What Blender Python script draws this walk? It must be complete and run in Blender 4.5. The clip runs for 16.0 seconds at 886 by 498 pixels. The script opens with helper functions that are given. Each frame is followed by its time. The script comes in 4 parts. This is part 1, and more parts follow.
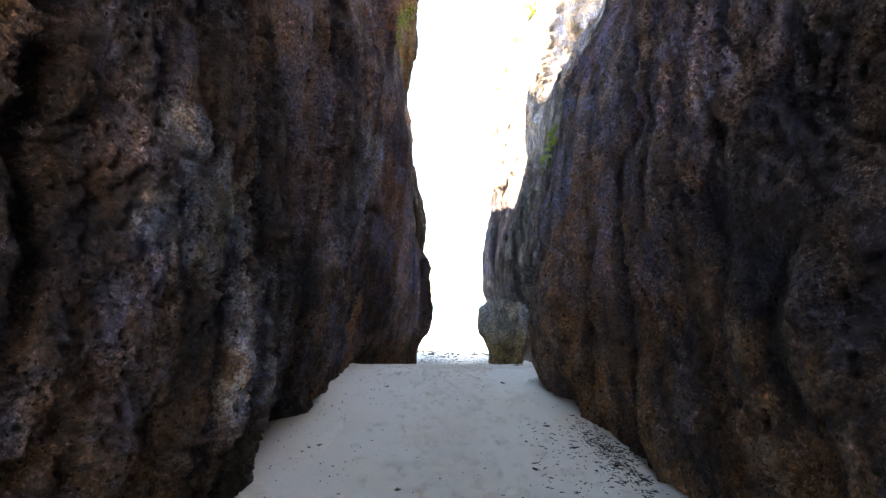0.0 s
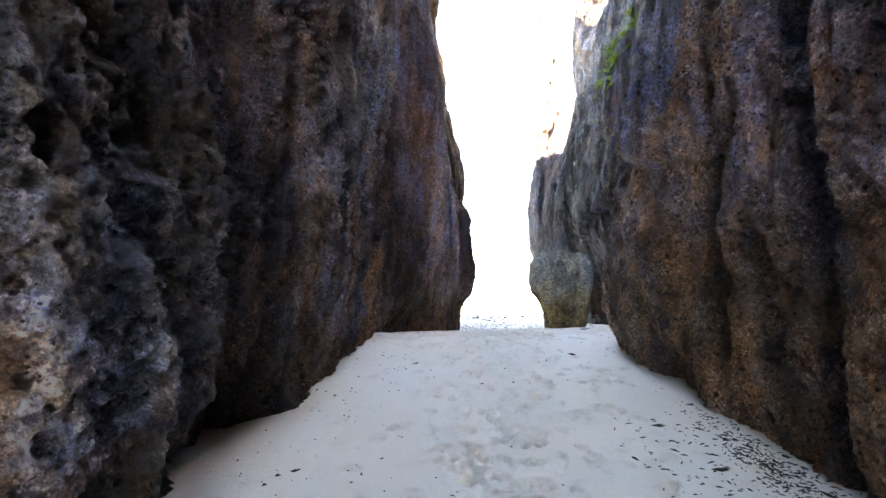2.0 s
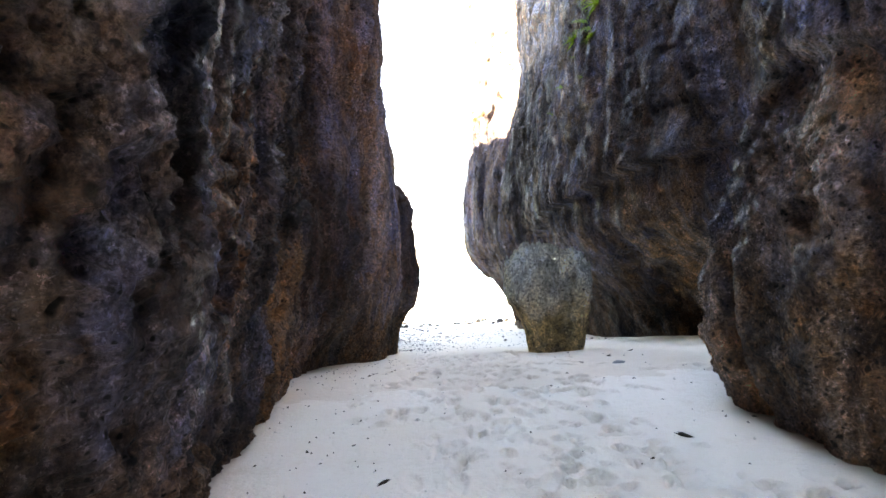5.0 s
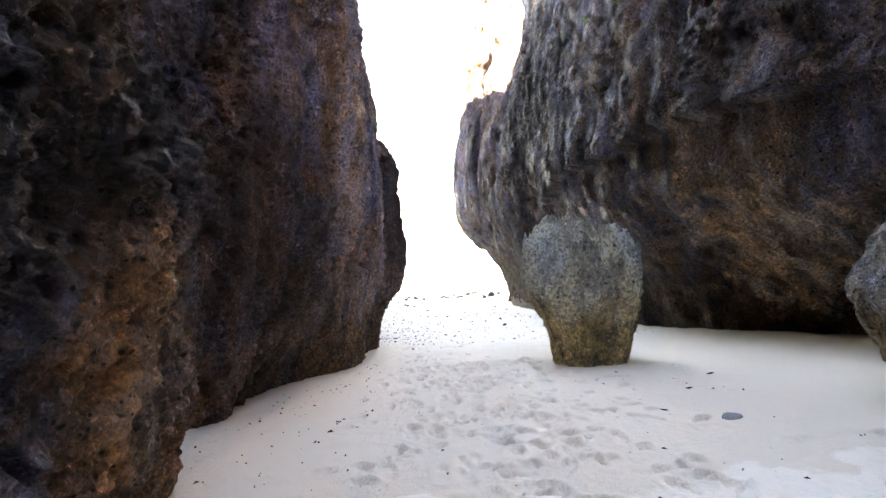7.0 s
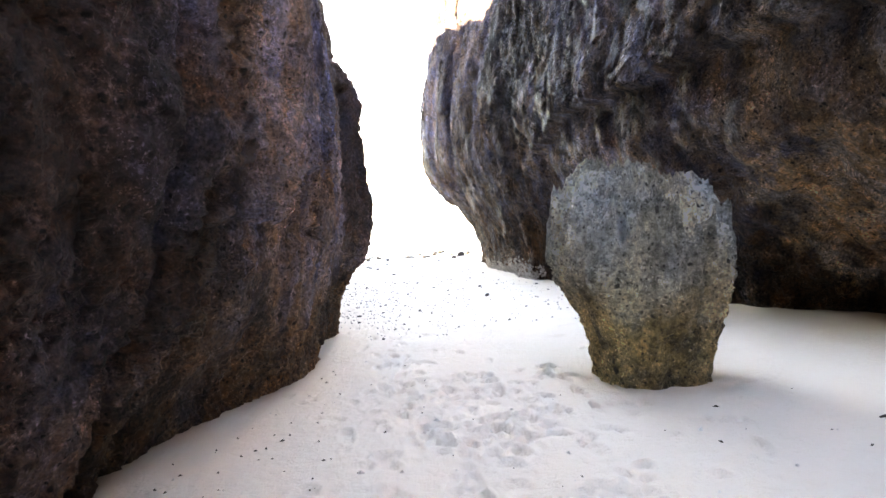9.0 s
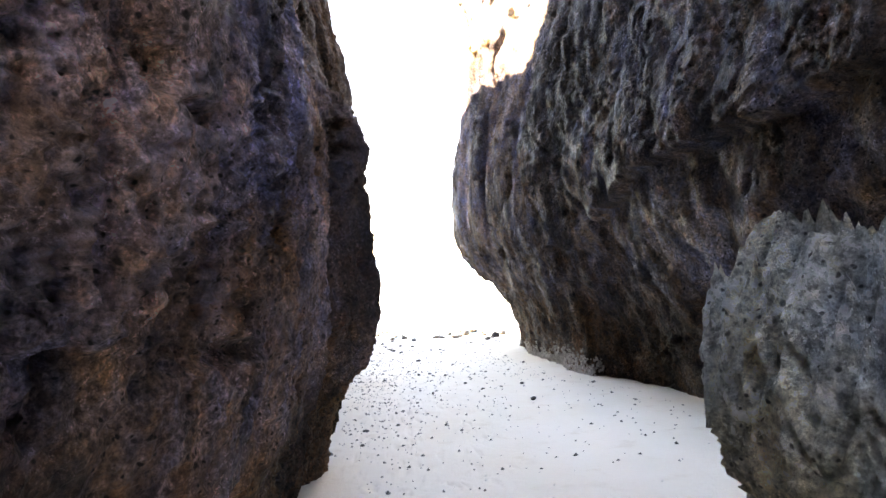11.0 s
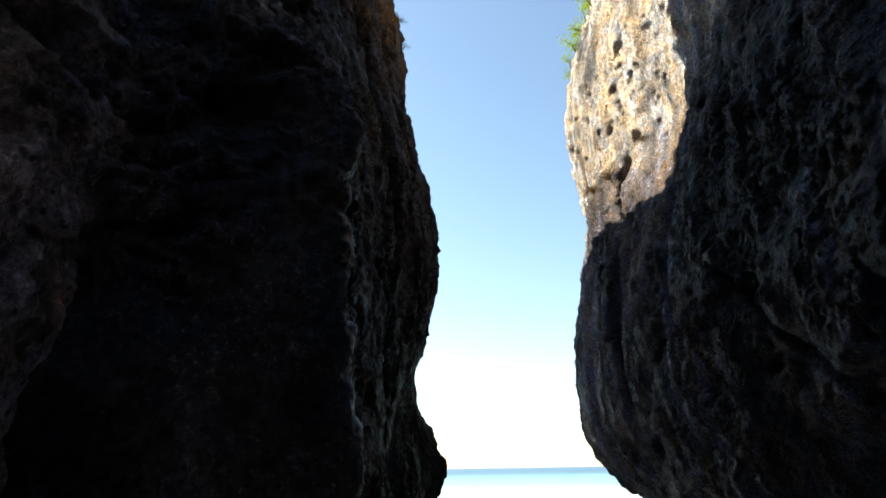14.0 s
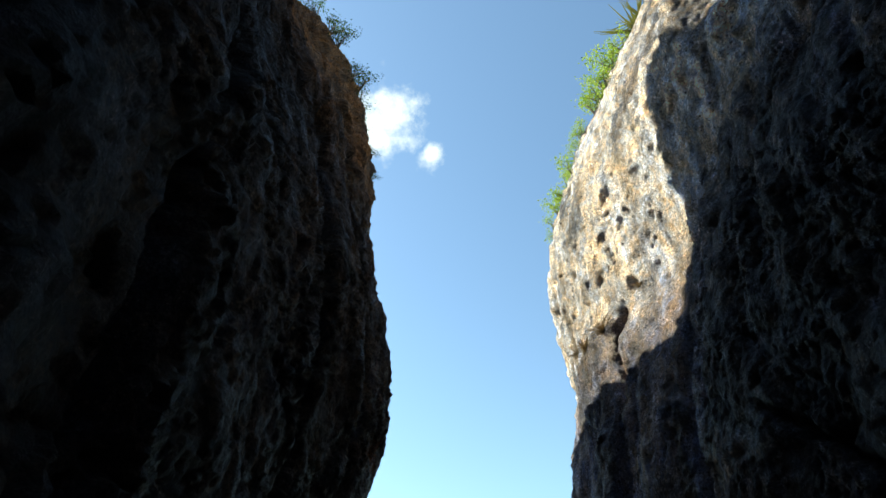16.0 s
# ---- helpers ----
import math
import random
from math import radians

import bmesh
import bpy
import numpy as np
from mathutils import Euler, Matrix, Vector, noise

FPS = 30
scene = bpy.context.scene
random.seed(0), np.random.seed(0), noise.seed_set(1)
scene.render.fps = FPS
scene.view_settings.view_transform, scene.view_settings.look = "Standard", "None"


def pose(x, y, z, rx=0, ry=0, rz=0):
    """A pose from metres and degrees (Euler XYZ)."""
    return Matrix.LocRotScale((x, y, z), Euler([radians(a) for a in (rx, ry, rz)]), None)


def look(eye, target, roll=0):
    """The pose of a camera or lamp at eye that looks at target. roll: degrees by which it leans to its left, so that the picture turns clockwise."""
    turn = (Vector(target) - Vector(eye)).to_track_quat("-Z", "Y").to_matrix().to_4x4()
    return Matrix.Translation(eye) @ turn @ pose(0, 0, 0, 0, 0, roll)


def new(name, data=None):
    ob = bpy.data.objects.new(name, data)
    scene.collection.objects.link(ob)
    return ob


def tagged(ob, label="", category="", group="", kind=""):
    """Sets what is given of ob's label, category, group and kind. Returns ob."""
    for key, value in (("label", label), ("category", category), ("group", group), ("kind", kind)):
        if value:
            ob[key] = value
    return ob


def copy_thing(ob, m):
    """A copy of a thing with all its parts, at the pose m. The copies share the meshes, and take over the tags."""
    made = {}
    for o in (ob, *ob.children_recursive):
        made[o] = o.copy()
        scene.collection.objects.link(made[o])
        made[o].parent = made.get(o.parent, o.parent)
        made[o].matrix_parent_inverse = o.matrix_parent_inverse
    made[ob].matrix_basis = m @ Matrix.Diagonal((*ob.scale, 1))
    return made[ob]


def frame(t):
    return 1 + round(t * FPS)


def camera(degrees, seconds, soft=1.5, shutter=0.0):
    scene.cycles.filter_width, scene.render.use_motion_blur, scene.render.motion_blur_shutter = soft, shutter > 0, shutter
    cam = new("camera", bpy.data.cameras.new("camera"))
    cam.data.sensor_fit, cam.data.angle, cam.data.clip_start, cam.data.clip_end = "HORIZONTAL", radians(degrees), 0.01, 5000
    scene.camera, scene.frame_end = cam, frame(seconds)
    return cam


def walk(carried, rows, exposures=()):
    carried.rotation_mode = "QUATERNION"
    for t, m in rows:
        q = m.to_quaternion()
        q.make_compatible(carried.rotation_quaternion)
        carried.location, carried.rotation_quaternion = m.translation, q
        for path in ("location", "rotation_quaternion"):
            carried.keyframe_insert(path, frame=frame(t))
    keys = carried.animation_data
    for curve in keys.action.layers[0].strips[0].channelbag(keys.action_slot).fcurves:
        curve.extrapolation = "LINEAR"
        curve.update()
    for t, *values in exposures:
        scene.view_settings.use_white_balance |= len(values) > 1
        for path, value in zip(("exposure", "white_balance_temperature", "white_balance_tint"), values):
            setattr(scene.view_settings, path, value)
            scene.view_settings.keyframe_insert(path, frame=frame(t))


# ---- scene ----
cam = camera(77.3, 16.0)
PATH = [
    (0, (-0.018, 0.054, 1.367), (-0.013, 2.045, 1.556), 0.1),
    (0.5, (-0.003, 0.664, 1.328), (-0.018, 2.658, 1.483), 0.1),
    (1, (-0.016, 1.326, 1.258), (-0.06, 3.322, 1.364), -0.6),
    (1.5, (-0.007, 1.959, 1.174), (-0.092, 3.955, 1.248), -1.2),
    (2, (-0.028, 2.605, 1.139), (-0.176, 4.599, 1.204), -2.0),
    (2.5, (-0.069, 3.263, 1.12), (-0.24, 5.254, 1.197), -2.7),
    (3, (-0.256, 3.888, 1.153), (-0.412, 5.879, 1.258), -2.5),
    (3.5, (-0.417, 4.502, 1.18), (-0.487, 6.498, 1.273), -2.6),
    (4, (-0.611, 5.074, 1.155), (-0.584, 7.073, 1.228), -2.8),
    (4.2, (-0.679, 5.301, 1.159), (-0.61, 7.299, 1.228), -2.8),
    (6.3, (-0.795, 7.878, 1.328), (-0.612, 9.869, 1.357), -3.4),
    (6.5, (-0.786, 8.133, 1.368), (-0.607, 10.125, 1.37), -3.2),
    (7, (-0.724, 8.754, 1.38), (-0.518, 10.742, 1.313), -2.8),
    (7.5, (-0.723, 9.356, 1.361), (-0.488, 11.338, 1.222), -2.6),
    (8, (-0.753, 9.984, 1.369), (-0.465, 11.951, 1.149), -2.6),
    (8.2, (-0.762, 10.215, 1.378), (-0.458, 12.177, 1.137), -2.7),
    (10.3, (-0.514, 12.812, 1.352), (-0.157, 14.774, 1.204), -2.9),
    (10.5, (-0.468, 13.041, 1.356), (-0.136, 15.01, 1.249), -3.0),
    (11, (-0.343, 13.646, 1.379), (-0.103, 15.631, 1.406), -2.3),
    (11.5, (-0.167, 14.257, 1.369), (-0.012, 16.247, 1.501), -1.3),
    (12, (-0.1, 14.935, 1.301), (-0.025, 16.924, 1.5), -0.7),
    (12.5, (-0.008, 15.641, 1.195), (-0.001, 17.624, 1.456), -0.8),
    (13, (0.047, 16.272, 1.142), (-0.022, 18.24, 1.489), -1.2),
    (13.5, (0.086, 16.938, 1.142), (-0.048, 18.867, 1.654), -1.3),
    (14, (0.165, 17.537, 1.126), (0.005, 19.39, 1.862), -0.9),
    (14.5, (0.208, 18.159, 1.168), (0.069, 19.896, 2.15), -0.4),
    (15, (0.284, 18.759, 1.154), (0.184, 20.347, 2.366), 0.1),
    (15.5, (0.282, 19.409, 1.157), (0.2, 20.869, 2.521), 1.0),
    (16, (0.29, 20.045, 1.144), (0.225, 21.519, 2.495), 1.1),
]
EXPOSURES = [
    (0.0, 4.05, 8300, 10), (2.0, 4.9, 8400, 11), (4.0, 4.9, 8900, 12), (6.5, 5.0, 9700, 15), (8.0, 5.3, 10000, 17), (10.5, 5.1, 9900, 18),
    (11.0, 4.65, 9700, 18), (11.5, 3.8, 9500, 17), (12.0, 3.0, 9200, 15), (12.5, 2.3, 8600, 14), (13.0, 1.9, 8400, 13), (13.5, 1.75, 7900, 8), (14.0, 1.7, 7400, 2), (15.0, 1.62, 6900, -5), (16.0, 1.6, 6800, -7),
]
walk(cam, [(t, look(eye, target, roll)) for t, eye, target, roll in PATH], EXPOSURES)

# ---- light: open sky over the gorge, sun from the seaward side over the western cliff ----
SUN = Vector((-0.75, 0.30, 0.62)).normalized()
world = bpy.data.worlds.new("sky")
scene.world = world
world.use_nodes = True
wn, wl = world.node_tree.nodes, world.node_tree.links
sky = wn.new("ShaderNodeTexSky")
sky.sky_type, sky.sun_disc = "NISHITA", False
sky.sun_elevation = math.asin(SUN.z)
sky.sun_rotation = math.atan2(SUN.x, SUN.y)
sky.air_density, sky.dust_density, sky.ozone_density = 1.0, 0.25, 1.8
wn["Background"].inputs["Strength"].default_value = 0.10
wl.new(sky.outputs[0], wn["Background"].inputs["Color"])
sun = new("sun", bpy.data.lights.new("sun", "SUN"))
sun.data.energy, sun.data.angle, sun.data.color = 5.0, radians(0.55), (1.0, 0.94, 0.84)
sun.matrix_world = look(SUN * 60, (0, 0, 0))
scene.view_settings.exposure = 0.0


# ---- procedural noise ----
def hash_grid(ix, iy, iz, seed):
    h = (ix * 374761393 + iy * 668265263 + iz * 2147483647 + seed * 1274126177) & 0xFFFFFFFF
    h = ((h ^ (h >> 13)) * 1274126177) & 0xFFFFFFFF
    h = ((h ^ (h >> 16)) * 2246822519) & 0xFFFFFFFF
    return (h ^ (h >> 15)) & 0xFFFFFFFF


def pnoise(p, scale, seed=0):
    """Value-gradient noise in about -1..1 at points p (N, 3); scale: size of a lump in metres, one number or three."""
    q = p / np.asarray(scale, float)
    c = np.floor(q).astype(np.int64)
    f = q - c
    w = f * f * f * (f * (f * 6 - 15) + 10)
    out = np.zeros(len(q))
    for dx in (0, 1):
        for dy in (0, 1):
            for dz in (0, 1):
                h = hash_grid(c[:, 0] + dx, c[:, 1] + dy, c[:, 2] + dz, seed)
                gx = (h & 1023) / 511.5 - 1
                gy = ((h >> 10) & 1023) / 511.5 - 1
                gz = ((h >> 20) & 1023) / 511.5 - 1
                d = gx * (f[:, 0] - dx) + gy * (f[:, 1] - dy) + gz * (f[:, 2] - dz)
                k = (w[:, 0] if dx else 1 - w[:, 0]) * (w[:, 1] if dy else 1 - w[:, 1]) * (w[:, 2] if dz else 1 - w[:, 2])
                out += k * d
    return out * 1.5


def cells(p, scale, seed=0):
    """Distance to the nearest of scattered cell centres (in cells), and a random number for that cell."""
    q = p / np.asarray(scale, float)
    c = np.floor(q).astype(np.int64)
    best, rnd = np.full(len(q), 9.0), np.zeros(len(q))
    for dx in (-1, 0, 1):
        for dy in (-1, 0, 1):
            for dz in (-1, 0, 1):
                n = c + (dx, dy, dz)
                h = hash_grid(n[:, 0], n[:, 1], n[:, 2], seed)
                o = np.stack(((h & 1023) / 1023, ((h >> 10) & 1023) / 1023, ((h >> 20) & 1023) / 1023), 1)
                d = np.sqrt((((n + o) - q) ** 2).sum(1))
                near = d < best
                best[near], rnd[near] = d[near], ((hash_grid(n[:, 0], n[:, 1], n[:, 2], seed + 7) & 1023) / 1023)[near]
    return best, rnd


def karst(p, rough=1.0, fluted=1.0, pits=1.0, rugged=None, crust=1.0):
    """Relief of sea-worn limestone in metres: lumps, flutes, creased knobs, blades and solution pits; knobbly and
    hollowed on a larger scale above the height rugged."""
    warp = p + 0.22 * np.stack((pnoise(p, 0.8, 21), pnoise(p, 0.8, 22), pnoise(p, 0.8, 23)), 1)
    warp += 0.06 * np.stack((pnoise(p, 0.2, 24), pnoise(p, 0.2, 25), pnoise(p, 0.2, 26)), 1)
    d = 0.09 * rough * pnoise(warp, (1.5, 1.3, 2.4), 1)
    d += 0.085 * fluted * pnoise(warp, (0.45, 0.45, 1.9), 2)
    dist, rnd = cells(warp, (0.75, 0.7, 1.15), 3)
    d += 0.19 * rough * (0.55 - dist) * (0.3 + rnd)
    dist, rnd = cells(warp, (0.27, 0.27, 0.34), 9)
    d += 0.09 * rough * (0.52 - dist) * (0.2 + rnd)
    patch = np.clip(0.65 + 1.3 * pnoise(p, 1.1, 12), 0.3, 1.0)
    knobs = 1.0 if rugged is None else -0.55
    d += knobs * patch * 0.055 * rough * (0.6 - 2 * np.abs(pnoise(warp, (0.17, 0.17, 0.21), 4)))
    d += knobs * patch * 0.026 * rough * (0.6 - 2 * np.abs(pnoise(p, 0.085, 5)))
    d += patch * 0.026 * rough * (0.5 - 2 * np.abs(pnoise(p, 0.055, 16)))
    if rugged is not None:
        pits = pits * (1 - 0.9 * np.clip((p[:, 2] - rugged) / 1.5, 0, 1))
    dist, rnd = cells(warp, (0.36, 0.36, 0.42), 6)
    d -= pits * np.where(rnd > 0.62, 0.32 * (rnd - 0.42), 0.0) * np.clip(1 - dist / 0.30, 0, 1) ** 0.6
    dist, rnd = cells(p, 0.125, 8)
    d -= pits * patch * np.where(rnd > 0.4, 0.07, 0.015) * np.clip(1 - dist / 0.42, 0, 1) ** 0.7
    dist, rnd = cells(p, (0.062, 0.062, 0.055), 18)
    d -= pits * patch * np.where(rnd > 0.45, 0.034, 0.0) * np.clip(1 - dist / 0.45, 0, 1) ** 0.6
    d += crust * (0.4 + 0.6 * patch) * (0.020 * (0.5 - 2 * np.abs(pnoise(p + 5.0, 0.042, 17))) + 0.030 * np.clip(pnoise(p, (0.075, 0.075, 0.06), 19), -0.1, 0.6))
    if rugged is not None:
        high = np.clip((p[:, 2] - rugged) / 1.5, 0, 1)
        d *= 1 - 0.5 * high
        high = 0.5 * high
        twist = warp + 0.35 * np.stack((pnoise(p, 0.55, 27), pnoise(p, 0.55, 28), pnoise(p, 0.55, 29)), 1)
        dist, rnd = cells(twist + 3.1, (1.0, 0.9, 1.5), 10)
        d += high * 0.36 * (0.45 - dist) * (0.1 + rnd)
        d += high * 0.15 * (np.abs(pnoise(twist, (0.5, 0.5, 1.0), 13)) * 2 - 0.3)
        d += high * 0.10 * (np.abs(pnoise(twist, (0.22, 0.22, 0.4), 14)) * 2 - 0.3)
        d += high * 0.10 * np.abs(((twist[:, 2] * 1.1 + 0.5 * pnoise(p, 1.3, 15)) % 1.0) - 0.5)
        d -= high * 0.06
    return d


def catmull(values, at):
    """Smooth curve through rows of values (n, ...) at parameters 0..n-1, held from overshooting by half."""
    values = np.asarray(values, float)
    n = len(values)
    i = np.clip(np.floor(at).astype(int), 0, n - 2)
    f = (at - i).reshape((-1,) + (1,) * (values.ndim - 1))
    a, b = values[i], values[i + 1]
    ta = (b - values[np.maximum(i - 1, 0)]) * 0.36
    tb = (values[np.minimum(i + 2, n - 1)] - a) * 0.36
    f2, f3 = f * f, f * f * f
    return (2 * f3 - 3 * f2 + 1) * a + (f3 - 2 * f2 + f) * ta + (3 * f2 - 2 * f3) * b + (f3 - f2) * tb


def grid_mesh(name, points, material, smooth=True):
    """A mesh from an array of points (rows, columns, 3)."""
    r, c = points.shape[:2]
    k = np.arange(r * c).reshape(r, c)
    quads = np.stack((k[:-1, :-1], k[1:, :-1], k[1:, 1:], k[:-1, 1:]), -1).reshape(-1, 4)
    me = bpy.data.meshes.new(name)
    me.vertices.add(r * c)
    me.vertices.foreach_set("co", points.reshape(-1).astype(np.float32))
    me.loops.add(quads.size)
    me.loops.foreach_set("vertex_index", quads.reshape(-1).astype(np.int32))
    me.polygons.add(len(quads))
    me.polygons.foreach_set("loop_start", np.arange(0, quads.size, 4, dtype=np.int32))
    me.polygons.foreach_set("use_smooth", np.full(len(quads), smooth))
    me.update(calc_edges=True)
    me.validate()
    me.materials.append(material)
    return me


def spread(steps):
    """Parameters along a row of stations, with that many samples between each two."""
    out = [np.linspace(i, i + 1, max(int(n), 1), endpoint=False) for i, n in enumerate(steps)]
    return np.concatenate(out + [np.array([len(steps)])])


class Cliff:
    """A rock wall: stations along its foot, each with its distance from the gorge's axis at a row of heights."""

    def __init__(self, heights, back, step=0.04):
        self.heights, self.back, self.step, self.low, self.high, self.x = heights, back, step, [], [], []
        self.lean = (99.0, 0.0)

    def at(self, y, *x, upper=None):
        self.low.append(y)
        self.high.append(y if upper is None else upper)
        way = 1 if self.back > 0 else -1
        self.x.append([v + way * self.lean[1] * max(h - self.lean[0], 0) for v, h in zip(x, self.heights)])
        return self

    def build(self, label, material, turn=2.0, clefts=(), holes=(), brows=(), lobes=(), fine=(-99, 99), bands=((4.2, 0.65), (7.1, 1.7), (99, 4.5)), **relief):
        """brows: (plan y and height along a rock edge, how far it stands out above, how far it falls back below); lobes: (heights
        and plan y of an upright edge, how far it stands out before, how far it falls back behind); fine: the stretch with
        the closest mesh; bands: heights up to which the mesh has that many steps."""
        x, h = np.array(self.x), np.array(self.heights, float)
        low, high = np.array(self.low), np.array(self.high)
        gaps = np.sqrt(np.diff(low) ** 2 + np.diff(x[:, 3]) ** 2)
        away = (low[1:] <= fine[0]) | (low[:-1] >= fine[1])
        u = spread(np.where(away, np.minimum(gaps / self.step / 4.0, 60), gaps / self.step))
        coarse = np.array([next(k for top, k in bands if 0.5 * (a + b) < top) for a, b in zip(h[:-1], h[1:])]) * self.step
        v = spread(np.diff(h) / coarse)
        xs = catmull(catmull(x, u).T, v).T
        zs = np.interp(v, np.arange(len(h)), h)
        blend = np.clip((zs - turn) / 0.6, 0, 1)
        blend = blend * blend * (3 - 2 * blend)
        ys = catmull(low, u)[:, None] * (1 - blend) + catmull(high, u)[:, None] * blend
        p = np.stack((xs, ys, np.broadcast_to(zs, xs.shape)), -1)
        du, dv = np.gradient(p, axis=0), np.gradient(p, axis=1)
        nrm = np.cross(dv, du)
        nrm /= np.linalg.norm(nrm, axis=2, keepdims=True) + 1e-9
        if self.back > 0:
            want = np.array((-1.0, 0, 0))
        else:
            want = np.array((1.0, 0, 0))
        if (nrm * want).sum(2).mean() < 0:
            nrm = -nrm
        flat = p.reshape(-1, 3)
        d = karst(flat, **relief)
        wob = 0.12 * pnoise(flat, 0.8, 31) + 0.05 * pnoise(flat, 0.25, 32)
        for y, z0, z1, width, depth, slant in clefts:
            line = flat[:, 1] + wob - y - slant * (flat[:, 2] - z0)
            ends = np.clip((flat[:, 2] - z0) / 0.3, 0, 1) * np.clip((z1 - flat[:, 2]) / 0.3, 0, 1)
            d -= depth * ends * np.exp(-(line / width) ** 2)
        for y, z, ry, rz, depth in holes:
            r = np.sqrt(((flat[:, 1] + wob - y) / ry) ** 2 + ((flat[:, 2] + 0.5 * wob - z) / rz) ** 2)
            d -= depth * np.clip(1.15 - r, 0, 1) ** 0.6
        for edge, out, back in brows:
            ey, ez = np.array(edge).T
            above = flat[:, 2] + 0.8 * wob - np.interp(flat[:, 1], ey, ez)
            ends = np.clip((flat[:, 1] - ey[0]) / 0.5, 0, 1) * np.clip((ey[-1] - flat[:, 1]) / 0.5, 0, 1)
            d += ends * np.where(above > 0, out * np.clip(above / 0.07, 0, 1) * np.exp(-above / 1.1), -back * np.clip(-above / 0.05, 0, 1) * np.exp(above / 0.5))
        for edge, out, back in lobes:
            ez, ey = np.array(edge).T
            past = flat[:, 1] + wob - np.interp(flat[:, 2], ez, ey)
            d += np.where(past < 0, out * np.clip(-past / 0.16, 0, 1) ** 0.6 * np.exp(past / 2.5), -back * np.clip(past / 0.06, 0, 1) * np.exp(-past / 0.7))
        p = p + nrm * d.reshape(xs.shape)[..., None]
        top, foot = p[:, -1:].copy(), p[:, :1].copy()
        rim, rear = top.copy(), foot.copy()
        rim[..., 0], rear[..., 0] = self.back, self.back
        rim[..., 2] += 1.5
        p = np.concatenate((p, 0.5 * (top + rim) + (0, 0, 0.6), rim, rear), 1)
        if self.back > 0:
            p = p[::-1]
        ob = new("cliff", grid_mesh("cliff", p, material))
        return tagged(ob, label, "cliff", kind="structure")


# ---- materials ----
def material(name, rough=0.9):
    m = bpy.data.materials.new(name)
    m.use_nodes = True
    n = m.node_tree.nodes
    n["Principled BSDF"].inputs["Roughness"].default_value = rough
    return m, n, m.node_tree.links, n["Principled BSDF"]


def noise_node(n, l, coord, scale, detail=6.0, rough=0.6, stretch=None):
    if stretch:
        mp = n.new("ShaderNodeMapping")
        mp.inputs["Scale"].default_value = stretch
        l.new(coord, mp.inputs["Vector"])
        coord = mp.outputs[0]
    t = n.new("ShaderNodeTexNoise")
    t.inputs["Scale"].default_value, t.inputs["Detail"].default_value, t.inputs["Roughness"].default_value = scale, detail, rough
    l.new(coord, t.inputs["Vector"])
    return t.outputs["Fac"]


def ramp(n, l, fac, a, b):
    r = n.new("ShaderNodeMapRange")
    r.interpolation_type = "SMOOTHSTEP"
    r.inputs["From Min"].default_value, r.inputs["From Max"].default_value = a, b
    l.new(fac, r.inputs["Value"])
    return r.outputs["Result"]


def mix(n, l, fac, a, b, mode="MIX"):
    m = n.new("ShaderNodeMix")
    m.data_type, m.blend_type = "RGBA", mode
    for socket, value in ((m.inputs["Factor"], fac), (m.inputs[6], a), (m.inputs[7], b)):
        if isinstance(value, (int, float)):
            socket.default_value = value
        elif isinstance(value, tuple):
            socket.default_value = (*value, 1.0)
        else:
            l.new(value, socket)
    return m.outputs[2]


def math_node(n, l, op, a, b):
    m = n.new("ShaderNodeMath")
    m.operation = op
    for socket, value in ((m.inputs[0], a), (m.inputs[1], b)):
        if isinstance(value, (int, float)):
            socket.default_value = value
        else:
            l.new(value, socket)
    return m.outputs[0]


def bump(n, l, bsdf, height, strength, distance):
    b = n.new("ShaderNodeBump")
    b.inputs["Strength"].default_value, b.inputs["Distance"].default_value = strength, distance
    l.new(height, b.inputs["Height"])
    l.new(b.outputs[0], bsdf.inputs["Normal"])


